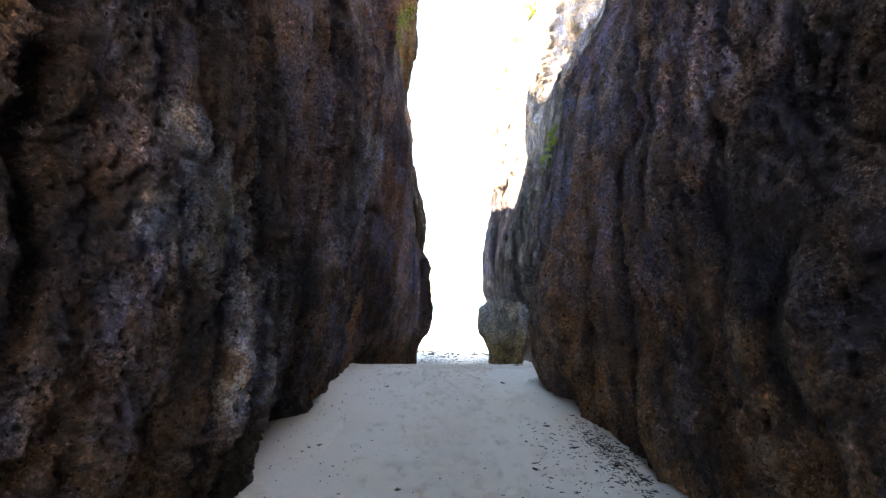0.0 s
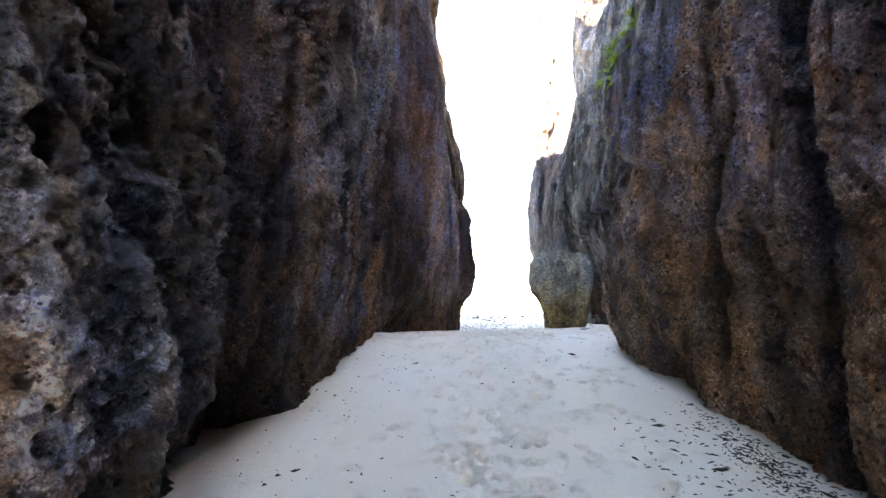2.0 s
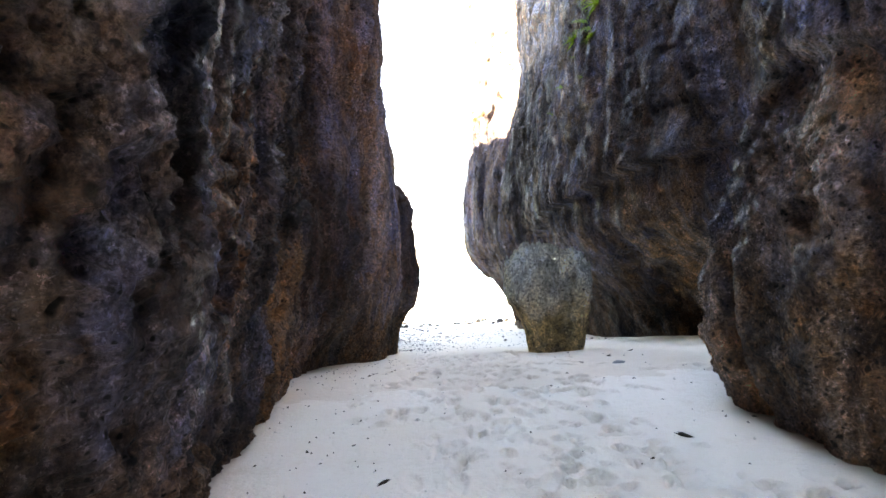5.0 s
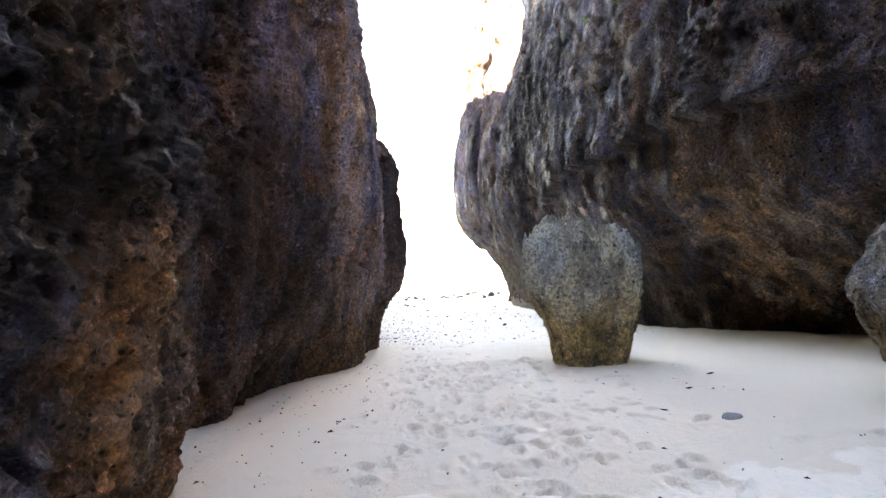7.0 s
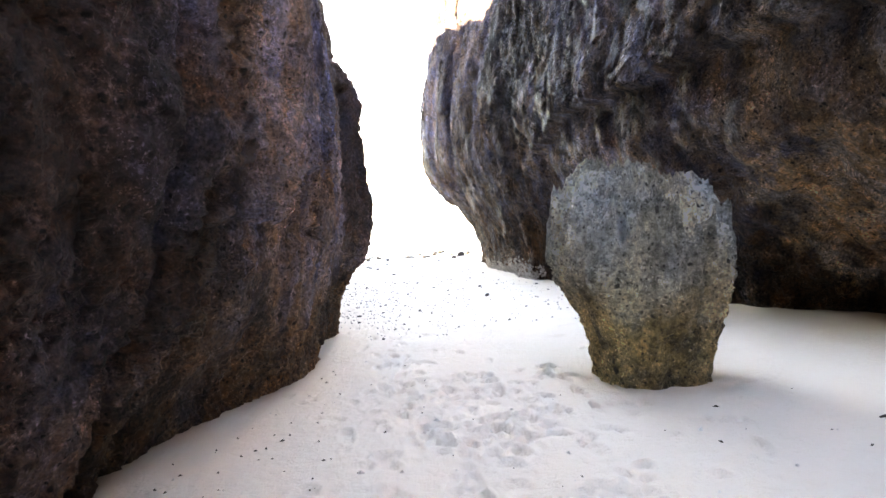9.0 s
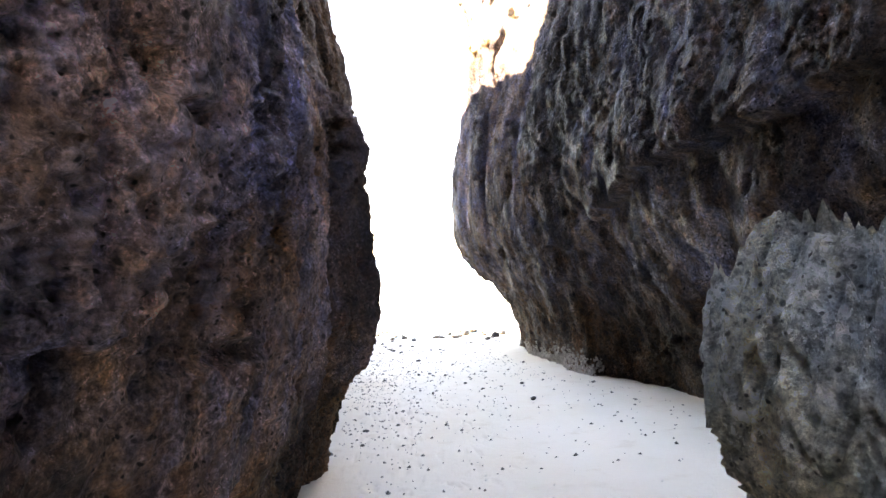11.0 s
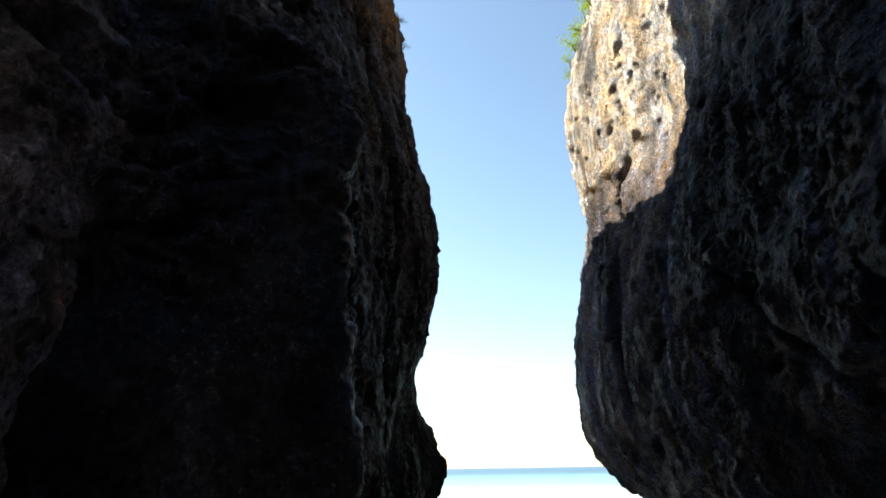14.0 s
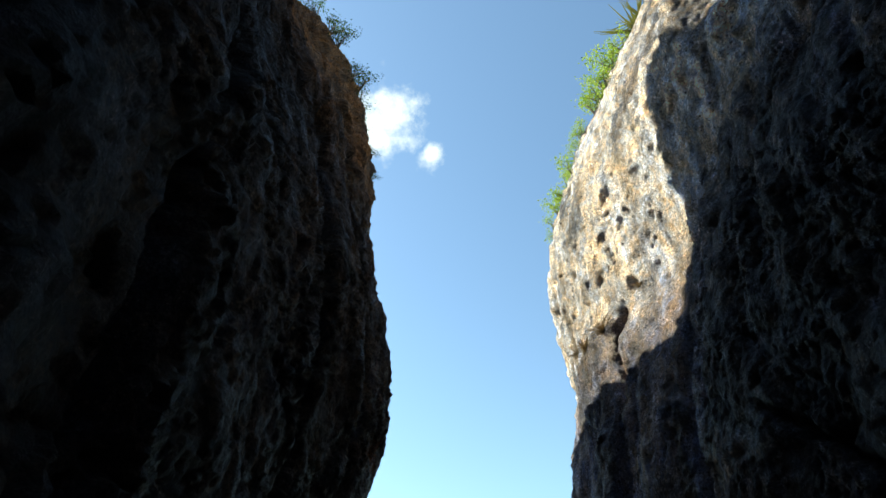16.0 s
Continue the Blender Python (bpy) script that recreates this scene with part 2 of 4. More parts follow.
def limestone(name, grey, dark, tan, rust, dark_at=(0.46, 0.66), rust_at=(0.58, 0.76), scour=(0.0, 0.5), scour_col=(0.10, 0.07, 0.04), lit_top=None, lit_top_col=(0.45, 0.40, 0.33), spots=(), dent=0.07, hue=1.0, gloss=0.28, lift=1.25, gritty=1.0, cool=1.18):
    """Weathered coral limestone: grey skin, blackish growth, tan streaks, rusty stains, a scoured brown foot up to the
    height scour, and a paler tone above a second height, with sunlight and bounce put into its colour."""
    m, n, l, bsdf = material(name, 0.88)
    co = n.new("ShaderNodeTexCoord").outputs["Object"]
    sep = n.new("ShaderNodeSeparateXYZ")
    l.new(co, sep.inputs[0])
    big = noise_node(n, l, co, 0.5, 5, 0.62, (1, 1, 0.6))
    streak = noise_node(n, l, co, 1.7, 6, 0.65, (1, 1, 0.22))
    blotch = noise_node(n, l, co, 3.3, 8, 0.72)
    grain = noise_node(n, l, co, 10.0, 9, 0.74)
    fine = noise_node(n, l, co, 52.0, 6, 0.75)
    col = mix(n, l, ramp(n, l, streak, 0.40, 0.62), grey, tan)
    col = mix(n, l, ramp(n, l, noise_node(n, l, co, 0.9, 7, 0.68), *rust_at), col, rust)
    edge = math_node(n, l, "ADD", sep.outputs["Z"], math_node(n, l, "MULTIPLY", math_node(n, l, "SUBTRACT", noise_node(n, l, co, 1.3, 6, 0.6), 0.5), 1.6))
    # Upper rock is painted paler to hold sunlight and bounce in its colour.
    if lit_top:
        pale = mix(n, l, ramp(n, l, streak, 0.35, 0.65), lit_top_col, tuple(c * k for c, k in zip(lit_top_col, (0.92, 0.84, 0.72))))
        col = mix(n, l, ramp(n, l, edge, *lit_top), col, pale)
    col = mix(n, l, ramp(n, l, edge, scour[1], scour[0]), col, mix(n, l, ramp(n, l, blotch, 0.4, 0.65), scour_col, tuple(c * 0.45 for c in scour_col)))
    # Tints round a point: some are rock colours, some put shade into the wall.
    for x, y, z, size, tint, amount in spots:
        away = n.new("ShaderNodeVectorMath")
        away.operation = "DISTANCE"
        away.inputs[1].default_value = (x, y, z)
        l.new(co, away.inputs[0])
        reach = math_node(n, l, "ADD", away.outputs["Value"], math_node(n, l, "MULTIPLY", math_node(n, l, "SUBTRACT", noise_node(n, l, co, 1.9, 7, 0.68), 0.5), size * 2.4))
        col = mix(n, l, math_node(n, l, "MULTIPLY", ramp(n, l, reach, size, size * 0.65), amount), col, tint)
    col = mix(n, l, math_node(n, l, "MULTIPLY", ramp(n, l, big, *dark_at), 0.8), col, dark)
    col = mix(n, l, math_node(n, l, "MULTIPLY", ramp(n, l, blotch, 0.48, 0.66), 0.8), col, mix(n, l, 0.7, col, dark))
    light = tuple(min(c * 2.6, 0.6) for c in grey)
    cluster = ramp(n, l, noise_node(n, l, co, 1.2, 5, 0.6), 0.42, 0.62)
    pale = mix(n, l, 0.85, light, mix(n, l, 1.0, col, (3.2, 3.2, 3.3), "MULTIPLY"))
    # High grain, raised by the bump too, is painted paler like lit crests.
    col = mix(n, l, math_node(n, l, "MULTIPLY", math_node(n, l, "MULTIPLY", ramp(n, l, grain, 0.52, 0.66), cluster), 0.7), col, pale)
    col = mix(n, l, math_node(n, l, "MULTIPLY", ramp(n, l, fine, 0.50, 0.62), 0.6), col, mix(n, l, 0.65, col, dark))
    speck = ramp(n, l, noise_node(n, l, co, 38.0, 4, 0.8), 0.55, 0.63)
    col = mix(n, l, math_node(n, l, "MULTIPLY", math_node(n, l, "MULTIPLY", speck, ramp(n, l, noise_node(n, l, co, 2.1, 6, 0.7), 0.40, 0.60)), 0.85), col, pale)
    run = n.new("ShaderNodeMapRange")
    run.inputs["From Min"].default_value, run.inputs["From Max"].default_value = 0.36, 0.64
    run.inputs["To Min"].default_value, run.inputs["To Max"].default_value = 0.5, 1.5
    l.new(noise_node(n, l, co, 2.6, 5, 0.6, (1, 1, 0.12)), run.inputs["Value"])
    col = mix(n, l, 1.0, col, run.outputs[0], "MULTIPLY")
    crust = n.new("ShaderNodeMapRange")
    crust.inputs["From Min"].default_value, crust.inputs["From Max"].default_value = 0.38, 0.62
    crust.inputs["To Min"].default_value, crust.inputs["To Max"].default_value = 0.5, 1.75
    l.new(noise_node(n, l, co, 21.0, 7, 0.78), crust.inputs["Value"])
    col = mix(n, l, 1.0, col, crust.outputs[0], "MULTIPLY")
    grit = n.new("ShaderNodeMapRange")
    grit.inputs["From Min"].default_value, grit.inputs["From Max"].default_value = 0.41, 0.60
    grit.inputs["To Min"].default_value, grit.inputs["To Max"].default_value = 0.55, 1.9
    l.new(noise_node(n, l, co, 47.0, 5, 0.72, (1.0, 1.0, 0.8)), grit.inputs["Value"])
    col = mix(n, l, math_node(n, l, "MULTIPLY", ramp(n, l, noise_node(n, l, co, 1.7, 5, 0.65), 0.36, 0.64), gritty), col, mix(n, l, 1.0, col, grit.outputs[0], "MULTIPLY"))
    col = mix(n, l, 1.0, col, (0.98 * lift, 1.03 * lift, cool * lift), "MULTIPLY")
    for scale, warm, cool in ((1.9, (1.11, 0.94, 0.82), (0.86, 0.93, 1.22)), (8.5, (1.09, 0.97, 0.86), (0.92, 0.97, 1.12))):
        tone = mix(n, l, ramp(n, l, noise_node(n, l, co, scale, 7, 0.68, (1.0, 1.03, 0.7)), 0.40, 0.60), warm, cool)
        col = mix(n, l, hue, col, tone, "MULTIPLY")
    pit = n.new("ShaderNodeTexVoronoi")
    pit.inputs["Scale"].default_value = 19.0
    l.new(co, pit.inputs["Vector"])
    # Small holes are only dark dots: their inner shade is painted in.
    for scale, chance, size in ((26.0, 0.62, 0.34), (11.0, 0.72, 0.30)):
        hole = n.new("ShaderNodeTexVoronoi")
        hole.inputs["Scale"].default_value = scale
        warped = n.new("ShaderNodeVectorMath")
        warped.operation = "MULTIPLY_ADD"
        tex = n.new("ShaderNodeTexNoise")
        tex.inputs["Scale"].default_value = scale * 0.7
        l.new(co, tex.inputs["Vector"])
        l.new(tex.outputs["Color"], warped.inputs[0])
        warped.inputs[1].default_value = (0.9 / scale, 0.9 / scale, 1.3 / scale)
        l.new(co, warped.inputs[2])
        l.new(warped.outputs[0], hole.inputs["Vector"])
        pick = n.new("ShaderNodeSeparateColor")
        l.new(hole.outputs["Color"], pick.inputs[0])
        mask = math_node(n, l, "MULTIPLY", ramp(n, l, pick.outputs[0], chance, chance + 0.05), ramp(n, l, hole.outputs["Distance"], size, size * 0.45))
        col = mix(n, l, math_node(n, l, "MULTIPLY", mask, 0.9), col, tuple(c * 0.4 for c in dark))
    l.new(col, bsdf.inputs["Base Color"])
    h = math_node(n, l, "ADD", math_node(n, l, "MULTIPLY", ramp(n, l, grain, 0.36, 0.64), 0.5), math_node(n, l, "MULTIPLY", ramp(n, l, fine, 0.35, 0.65), 0.45))
    h = math_node(n, l, "ADD", h, math_node(n, l, "MULTIPLY", ramp(n, l, noise_node(n, l, co, 24.0, 5, 0.7), 0.35, 0.65), 0.45))
    h = math_node(n, l, "ADD", h, math_node(n, l, "MULTIPLY", speck, 0.22))
    h = math_node(n, l, "ADD", h, math_node(n, l, "MULTIPLY", ramp(n, l, pit.outputs["Distance"], 0.08, 0.5), 0.35))
    bump(n, l, bsdf, h, 1.0, dent)
    rr = n.new("ShaderNodeMapRange")
    rr.inputs["From Min"].default_value, rr.inputs["From Max"].default_value = 0.35, 0.65
    rr.inputs["To Min"].default_value, rr.inputs["To Max"].default_value = 0.32, 0.8
    l.new(blotch, rr.inputs["Value"])
    l.new(rr.outputs[0], bsdf.inputs["Roughness"])
    bsdf.inputs["Specular IOR Level"].default_value = gloss
    return m


# West base tone is set darker than east so its shaded walls read darker.
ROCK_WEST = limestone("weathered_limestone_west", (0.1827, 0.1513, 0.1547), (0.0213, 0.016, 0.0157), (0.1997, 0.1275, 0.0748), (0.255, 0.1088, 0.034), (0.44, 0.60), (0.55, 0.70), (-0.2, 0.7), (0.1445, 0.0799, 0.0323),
                      # Blackish spots paint shade of recesses and near walls; others tint the rock.
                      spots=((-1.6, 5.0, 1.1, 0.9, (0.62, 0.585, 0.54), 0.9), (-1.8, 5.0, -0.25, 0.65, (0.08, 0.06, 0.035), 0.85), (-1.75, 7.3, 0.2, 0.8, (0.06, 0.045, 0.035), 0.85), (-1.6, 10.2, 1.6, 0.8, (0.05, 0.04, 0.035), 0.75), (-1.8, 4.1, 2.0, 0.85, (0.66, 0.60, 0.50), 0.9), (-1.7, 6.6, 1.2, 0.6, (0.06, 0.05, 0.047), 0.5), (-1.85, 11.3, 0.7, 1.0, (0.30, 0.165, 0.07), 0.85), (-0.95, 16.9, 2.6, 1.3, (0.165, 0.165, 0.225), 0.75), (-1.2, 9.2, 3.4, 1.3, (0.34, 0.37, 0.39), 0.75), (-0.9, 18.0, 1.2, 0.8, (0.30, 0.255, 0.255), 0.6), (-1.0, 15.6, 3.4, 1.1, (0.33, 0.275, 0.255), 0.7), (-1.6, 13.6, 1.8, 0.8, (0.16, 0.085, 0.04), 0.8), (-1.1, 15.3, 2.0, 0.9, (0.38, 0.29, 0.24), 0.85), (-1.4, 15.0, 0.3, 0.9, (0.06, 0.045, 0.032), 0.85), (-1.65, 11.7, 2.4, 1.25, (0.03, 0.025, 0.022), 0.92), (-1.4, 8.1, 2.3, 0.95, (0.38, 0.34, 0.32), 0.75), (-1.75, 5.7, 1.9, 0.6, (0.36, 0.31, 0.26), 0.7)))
# Darker limestone copy: deep shade and warm bounce at the top are painted in.
ROCK_WEST_SEA_SHADED = limestone("shaded_limestone_west_sea", (0.0742, 0.0592, 0.0541), (0.0126, 0.0091, 0.0078), (0.0868, 0.0541, 0.0289), (0.1038, 0.044, 0.0151), (0.42, 0.62), (0.54, 0.72), (-0.8, 0.2), (0.0579, 0.0377, 0.0189), (7.5, 11.0), (0.50, 0.33, 0.17), gloss=0.05, lift=0.55, cool=1.0)
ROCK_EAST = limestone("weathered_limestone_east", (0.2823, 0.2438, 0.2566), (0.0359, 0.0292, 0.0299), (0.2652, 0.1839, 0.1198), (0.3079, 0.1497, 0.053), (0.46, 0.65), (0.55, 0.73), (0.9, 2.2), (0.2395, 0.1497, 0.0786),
                      # First spot paints the dim near end dark; the rest tint the rock.
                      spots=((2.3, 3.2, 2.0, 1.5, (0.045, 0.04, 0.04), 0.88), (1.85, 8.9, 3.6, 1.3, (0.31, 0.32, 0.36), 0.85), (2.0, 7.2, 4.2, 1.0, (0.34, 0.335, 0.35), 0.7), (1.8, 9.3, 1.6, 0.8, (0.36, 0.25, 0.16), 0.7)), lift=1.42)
# The pale crest tone includes part of the sunlight that falls there.
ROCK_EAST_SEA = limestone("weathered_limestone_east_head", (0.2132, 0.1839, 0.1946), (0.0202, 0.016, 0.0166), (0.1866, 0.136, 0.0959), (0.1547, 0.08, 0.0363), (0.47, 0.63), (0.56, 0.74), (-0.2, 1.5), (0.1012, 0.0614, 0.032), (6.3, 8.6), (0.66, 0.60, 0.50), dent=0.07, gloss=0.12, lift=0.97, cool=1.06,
                          # Blackish spot paints shade on the wall; low brown spot brightens under the ledge.
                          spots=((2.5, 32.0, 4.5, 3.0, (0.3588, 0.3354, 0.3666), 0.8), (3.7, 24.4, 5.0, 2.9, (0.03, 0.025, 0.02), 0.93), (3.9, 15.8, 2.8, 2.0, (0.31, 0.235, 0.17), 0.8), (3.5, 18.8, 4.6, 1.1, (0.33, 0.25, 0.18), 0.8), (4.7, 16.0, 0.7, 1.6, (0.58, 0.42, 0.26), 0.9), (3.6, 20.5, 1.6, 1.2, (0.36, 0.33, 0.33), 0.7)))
ROCK_SEA = limestone("pale_sea_cliff_limestone", (0.44, 0.40, 0.34), (0.17, 0.14, 0.115), (0.46, 0.37, 0.26), (0.30, 0.19, 0.10))
ROCK_PEDESTAL = limestone("pedestal_limestone", (0.47, 0.47, 0.45), (0.12, 0.11, 0.10), (0.5676, 0.516, 0.43), (0.4816, 0.3268, 0.1634), (0.56, 0.78), (0.62, 0.80), (0.2, 0.62), (0.46, 0.335, 0.165), hue=0.3, lift=1.2, gritty=0.35, cool=0.98)
ROCK_LEANING = limestone("leaning_rock_limestone", (0.40, 0.385, 0.38), (0.07, 0.062, 0.055), (0.32, 0.27, 0.20), (0.29, 0.175, 0.08), (0.52, 0.74), (0.60, 0.78), (0.2, 0.85), (0.34, 0.225, 0.105), hue=0.6, lift=0.85, gritty=0.6, cool=1.0)


def sand_material():
    m, n, l, bsdf = material("pale_coral_sand", 0.95)
    co = n.new("ShaderNodeTexCoord").outputs["Object"]
    big = noise_node(n, l, co, 0.35, 4)
    mid = noise_node(n, l, co, 2.3, 6, 0.62)
    fine = noise_node(n, l, co, 60.0, 4, 0.7)
    col = mix(n, l, ramp(n, l, big, 0.4, 0.65), (0.79, 0.73, 0.65), (0.75, 0.68, 0.585))
    col = mix(n, l, math_node(n, l, "MULTIPLY", ramp(n, l, mid, 0.55, 0.75), 0.5), col, (0.60, 0.50, 0.39))
    col = mix(n, l, math_node(n, l, "MULTIPLY", ramp(n, l, fine, 0.56, 0.8), 0.35), col, (0.36, 0.31, 0.26))
    sep = n.new("ShaderNodeSeparateXYZ")
    l.new(co, sep.inputs[0])
    front = math_node(n, l, "ADD", sep.outputs["Y"], math_node(n, l, "MULTIPLY", noise_node(n, l, co, 1.1, 6, 0.6), 1.6))
    damp = math_node(n, l, "MULTIPLY", ramp(n, l, front, 12.25, 12.33), ramp(n, l, front, 21.0, 17.0))
    col = mix(n, l, math_node(n, l, "MULTIPLY", damp, 0.7), col, (0.64, 0.555, 0.455))
    l.new(col, bsdf.inputs["Base Color"])
    h = math_node(n, l, "ADD", math_node(n, l, "MULTIPLY", fine, 0.12), math_node(n, l, "MULTIPLY", noise_node(n, l, co, 13.0, 7, 0.68), 0.9))
    bump(n, l, bsdf, h, 0.7, 0.04)
    return m


SAND = sand_material()


def water_material():
    m, n, l, bsdf = material("shallow_turquoise_sea", 0.3)
    co = n.new("ShaderNodeTexCoord").outputs["Object"]
    sep = n.new("ShaderNodeSeparateXYZ")
    l.new(co, sep.inputs[0])
    far = ramp(n, l, sep.outputs["Y"], 120.0, 420.0)
    reef = ramp(n, l, noise_node(n, l, co, 0.02, 4, 0.6, (0.3, 1, 1)), 0.45, 0.62)
    col = mix(n, l, reef, (0.20, 0.42, 0.46), (0.13, 0.33, 0.38))
    col = mix(n, l, far, col, (0.02, 0.08, 0.16))
    shore = ramp(n, l, math_node(n, l, "ADD", sep.outputs["Y"], math_node(n, l, "MULTIPLY", noise_node(n, l, co, 0.12, 5, 0.6, (0.4, 1, 1)), 14.0)), 62.0, 52.0)
    # Middle water is painted pale in place of glare off its surface.
    col = mix(n, l, ramp(n, l, sep.outputs["Y"], 150.0, 90.0), col, (0.50, 0.62, 0.62))
    col = mix(n, l, shore, col, (0.09, 0.18, 0.29))
    foam = ramp(n, l, noise_node(n, l, co, 0.55, 8, 0.72, (0.25, 1.5, 1)), 0.52, 0.60)
    near = ramp(n, l, sep.outputs["Y"], 130.0, 50.0)
    foam = math_node(n, l, "MULTIPLY", foam, near)
    col = mix(n, l, foam, col, (0.8, 0.82, 0.8))
    l.new(col, bsdf.inputs["Base Color"])
    bsdf.inputs["Specular IOR Level"].default_value = 0.4
    h = math_node(n, l, "ADD", noise_node(n, l, co, 1.1, 6, 0.6, (0.45, 1, 1)), math_node(n, l, "MULTIPLY", noise_node(n, l, co, 0.22, 3, 0.5, (0.3, 1, 1)), 2.0))
    bump(n, l, bsdf, h, 0.8, 0.4)
    return m


WATER = water_material()


# ---- the setting: sand and sea ----
def axis(lo, hi, fine, parts):
    """Grid lines: even inside lo..hi, ever wider towards -+3000 m; parts: (from, to, step) overrides inside."""
    inner = np.concatenate([np.arange(a, b, s) for a, b, s in parts] + [np.array([hi])])
    out, step = [hi], fine
    while out[-1] < 3000:
        step *= 1.3
        out.append(out[-1] + step)
    left, step = [lo], fine
    while left[-1] > -3000:
        step *= 1.3
        left.append(left[-1] - step)
    return np.concatenate((np.array(left[:0:-1]), inner, np.array(out[1:])))


SLOPE_Y = (-40, 0, 4, 6.4, 8.3, 10, 12.3, 14.8, 17.1, 19.8, 21.8, 23.7, 25.2, 31, 38, 44, 60, 3000)
SLOPE_Z = (-0.3, -0.3, -0.3, -0.25, -0.1, -0.03, 0.0, -0.28, -0.55, -0.87, -1.13, -1.28, -1.36, -1.8, -2.22, -2.7, -4, -8)


TIDE_X = (-2.3, -1.8, -1.6, -1.25, -0.9, -0.5, 0.2, 0.85, 1.2, 1.55, 2.1, 2.6)
TIDE_Y = (13.3, 12.6, 12.0, 11.85, 11.6, 11.65, 11.4, 11.3, 11.5, 11.6, 12.0, 12.0)


def sand_height(x, y):
    """Height of the sand sheet, without prints and ripples."""
    k = np.linspace(-0.9, 0.9, 7)
    z = np.mean([np.interp(y + d, SLOPE_Y, SLOPE_Z) for d in k], axis=0)
    side = np.exp(-((y - 6.0) / 3.0) ** 2)
    z = z - 0.10 * side * np.clip((x - 1.2) / 1.0, 0, 1)
    return z


def foot_prints():
    """Walkers' prints along the gorge: place, heading, length and depth."""
    rng = random.Random(5)
    out = []
    for lane in range(13):
        x0 = rng.gauss(0.1, 0.52)
        y, side = 3.2 + rng.random() * 0.7, 1
        while y < 24:
            drift = 0.25 * math.sin(y * 0.5 + lane) + (0.15 if y < 9 else -0.05)
            if rng.random() < 0.74:
                out.append((x0 + drift + side * 0.10 + rng.gauss(0, 0.06), y + rng.gauss(0, 0.08), rng.gauss(0, 0.28), rng.uniform(0.25, 0.31), rng.uniform(0.015, 0.034) * (1.0 if y < 18 else 0.6)))
            side = -side
            y += rng.uniform(0.55, 0.75)
    for k in range(26):
        out.append((rng.uniform(0.6, 2.6), rng.uniform(6.0, 17.0), rng.uniform(-1.6, 1.6), 0.28, rng.uniform(0.02, 0.045)))
    return out


def build_sand():
    xs = axis(-3.4, 7.2, 0.06, [(-3.4, -1.3, 0.08), (-1.3, 1.7, 0.018), (1.7, 7.2, 0.08)])
    ys = axis(-3.0, 44.0, 0.09, [(-3.0, 3.6, 0.09), (3.6, 13.0, 0.021), (13.0, 19.0, 0.034), (19.0, 44.0, 0.1)])
    gx, gy = np.meshgrid(xs, ys, indexing="ij")
    flat = np.stack((gx.ravel(), gy.ravel(), np.zeros(gx.size)), 1)
    z = sand_height(gx, gy)
    inside = (np.abs(flat[:, 0]) < 9) & (flat[:, 1] > -6) & (flat[:, 1] < 46)
    rel = np.zeros(len(flat))
    sub = flat[inside]
    walked = np.exp(-((sub[:, 0] - 0.05) / 0.95) ** 2)
    rel[inside] = 0.030 * pnoise(sub, 1.6, 41) + 0.012 * pnoise(sub, 0.5, 42) + walked * (0.007 * pnoise(sub, 0.26, 43) + 0.003 * pnoise(sub, 0.1, 44)) + 0.003 * pnoise(sub, 0.09, 45)
    z = z + rel.reshape(z.shape)
    wob = (0.10 * pnoise(flat, 0.5, 46) + 0.04 * pnoise(flat, 0.15, 47)).reshape(z.shape)
    shore = np.interp(gx, TIDE_X, TIDE_Y) + wob
    z += 0.028 * np.clip((shore - gy) / 0.03, 0, 1) * np.clip((gy - shore + 1.6) / 1.5, 0, 1) * (np.abs(gx) < 3.2)
    bank = -1.32 + 0.08 * np.sin(gy * 2.1) + 0.5 * wob
    z += 0.035 * np.clip((bank - gx) / 0.04, 0, 1) * np.clip((gx - bank + 0.8) / 0.8, 0, 1) * np.clip((gy - 4.6) / 0.6, 0, 1) * np.clip((8.4 - gy) / 0.6, 0, 1)
    for px, py, turn, size, depth in foot_prints():
        i0, i1 = np.searchsorted(xs, (px - 0.35, px + 0.35))
        j0, j1 = np.searchsorted(ys, (py - 0.35, py + 0.35))
        dx, dy = gx[i0:i1, j0:j1] - px, gy[i0:i1, j0:j1] - py
        a, b = dx * math.cos(turn) + dy * math.sin(turn), -dx * math.sin(turn) + dy * math.cos(turn)
        waist = 0.052 - 0.012 * np.exp(-((b + 0.02) / 0.05) ** 2)
        r = np.sqrt((a / waist) ** 2 + (b / (size * 0.5)) ** 2)
        z[i0:i1, j0:j1] += depth * (-np.clip((1.08 - r) / 0.11, 0, 1) * (0.75 + 0.6 * b / size) + 0.25 * np.exp(-((r - 1.25) / 0.12) ** 2) * (1 + 0.5 * np.sin(3 * np.arctan2(b, a) + px * 40)))
    rng = random.Random(15)
    for k in range(620):
        px, py, turn = rng.gauss(0.15, 0.6), 3.6 + 12.5 * rng.random(), rng.gauss(0, 0.7)
        wide, long, depth = rng.uniform(0.035, 0.085), rng.uniform(0.04, 0.12), rng.uniform(0.02, 0.046)
        i0, i1 = np.searchsorted(xs, (px - 0.25, px + 0.25))
        j0, j1 = np.searchsorted(ys, (py - 0.25, py + 0.25))
        dx, dy = gx[i0:i1, j0:j1] - px, gy[i0:i1, j0:j1] - py
        a, b = dx * math.cos(turn) + dy * math.sin(turn), -dx * math.sin(turn) + dy * math.cos(turn)
        r = np.sqrt((a / wide) ** 2 + (b / long) ** 2)
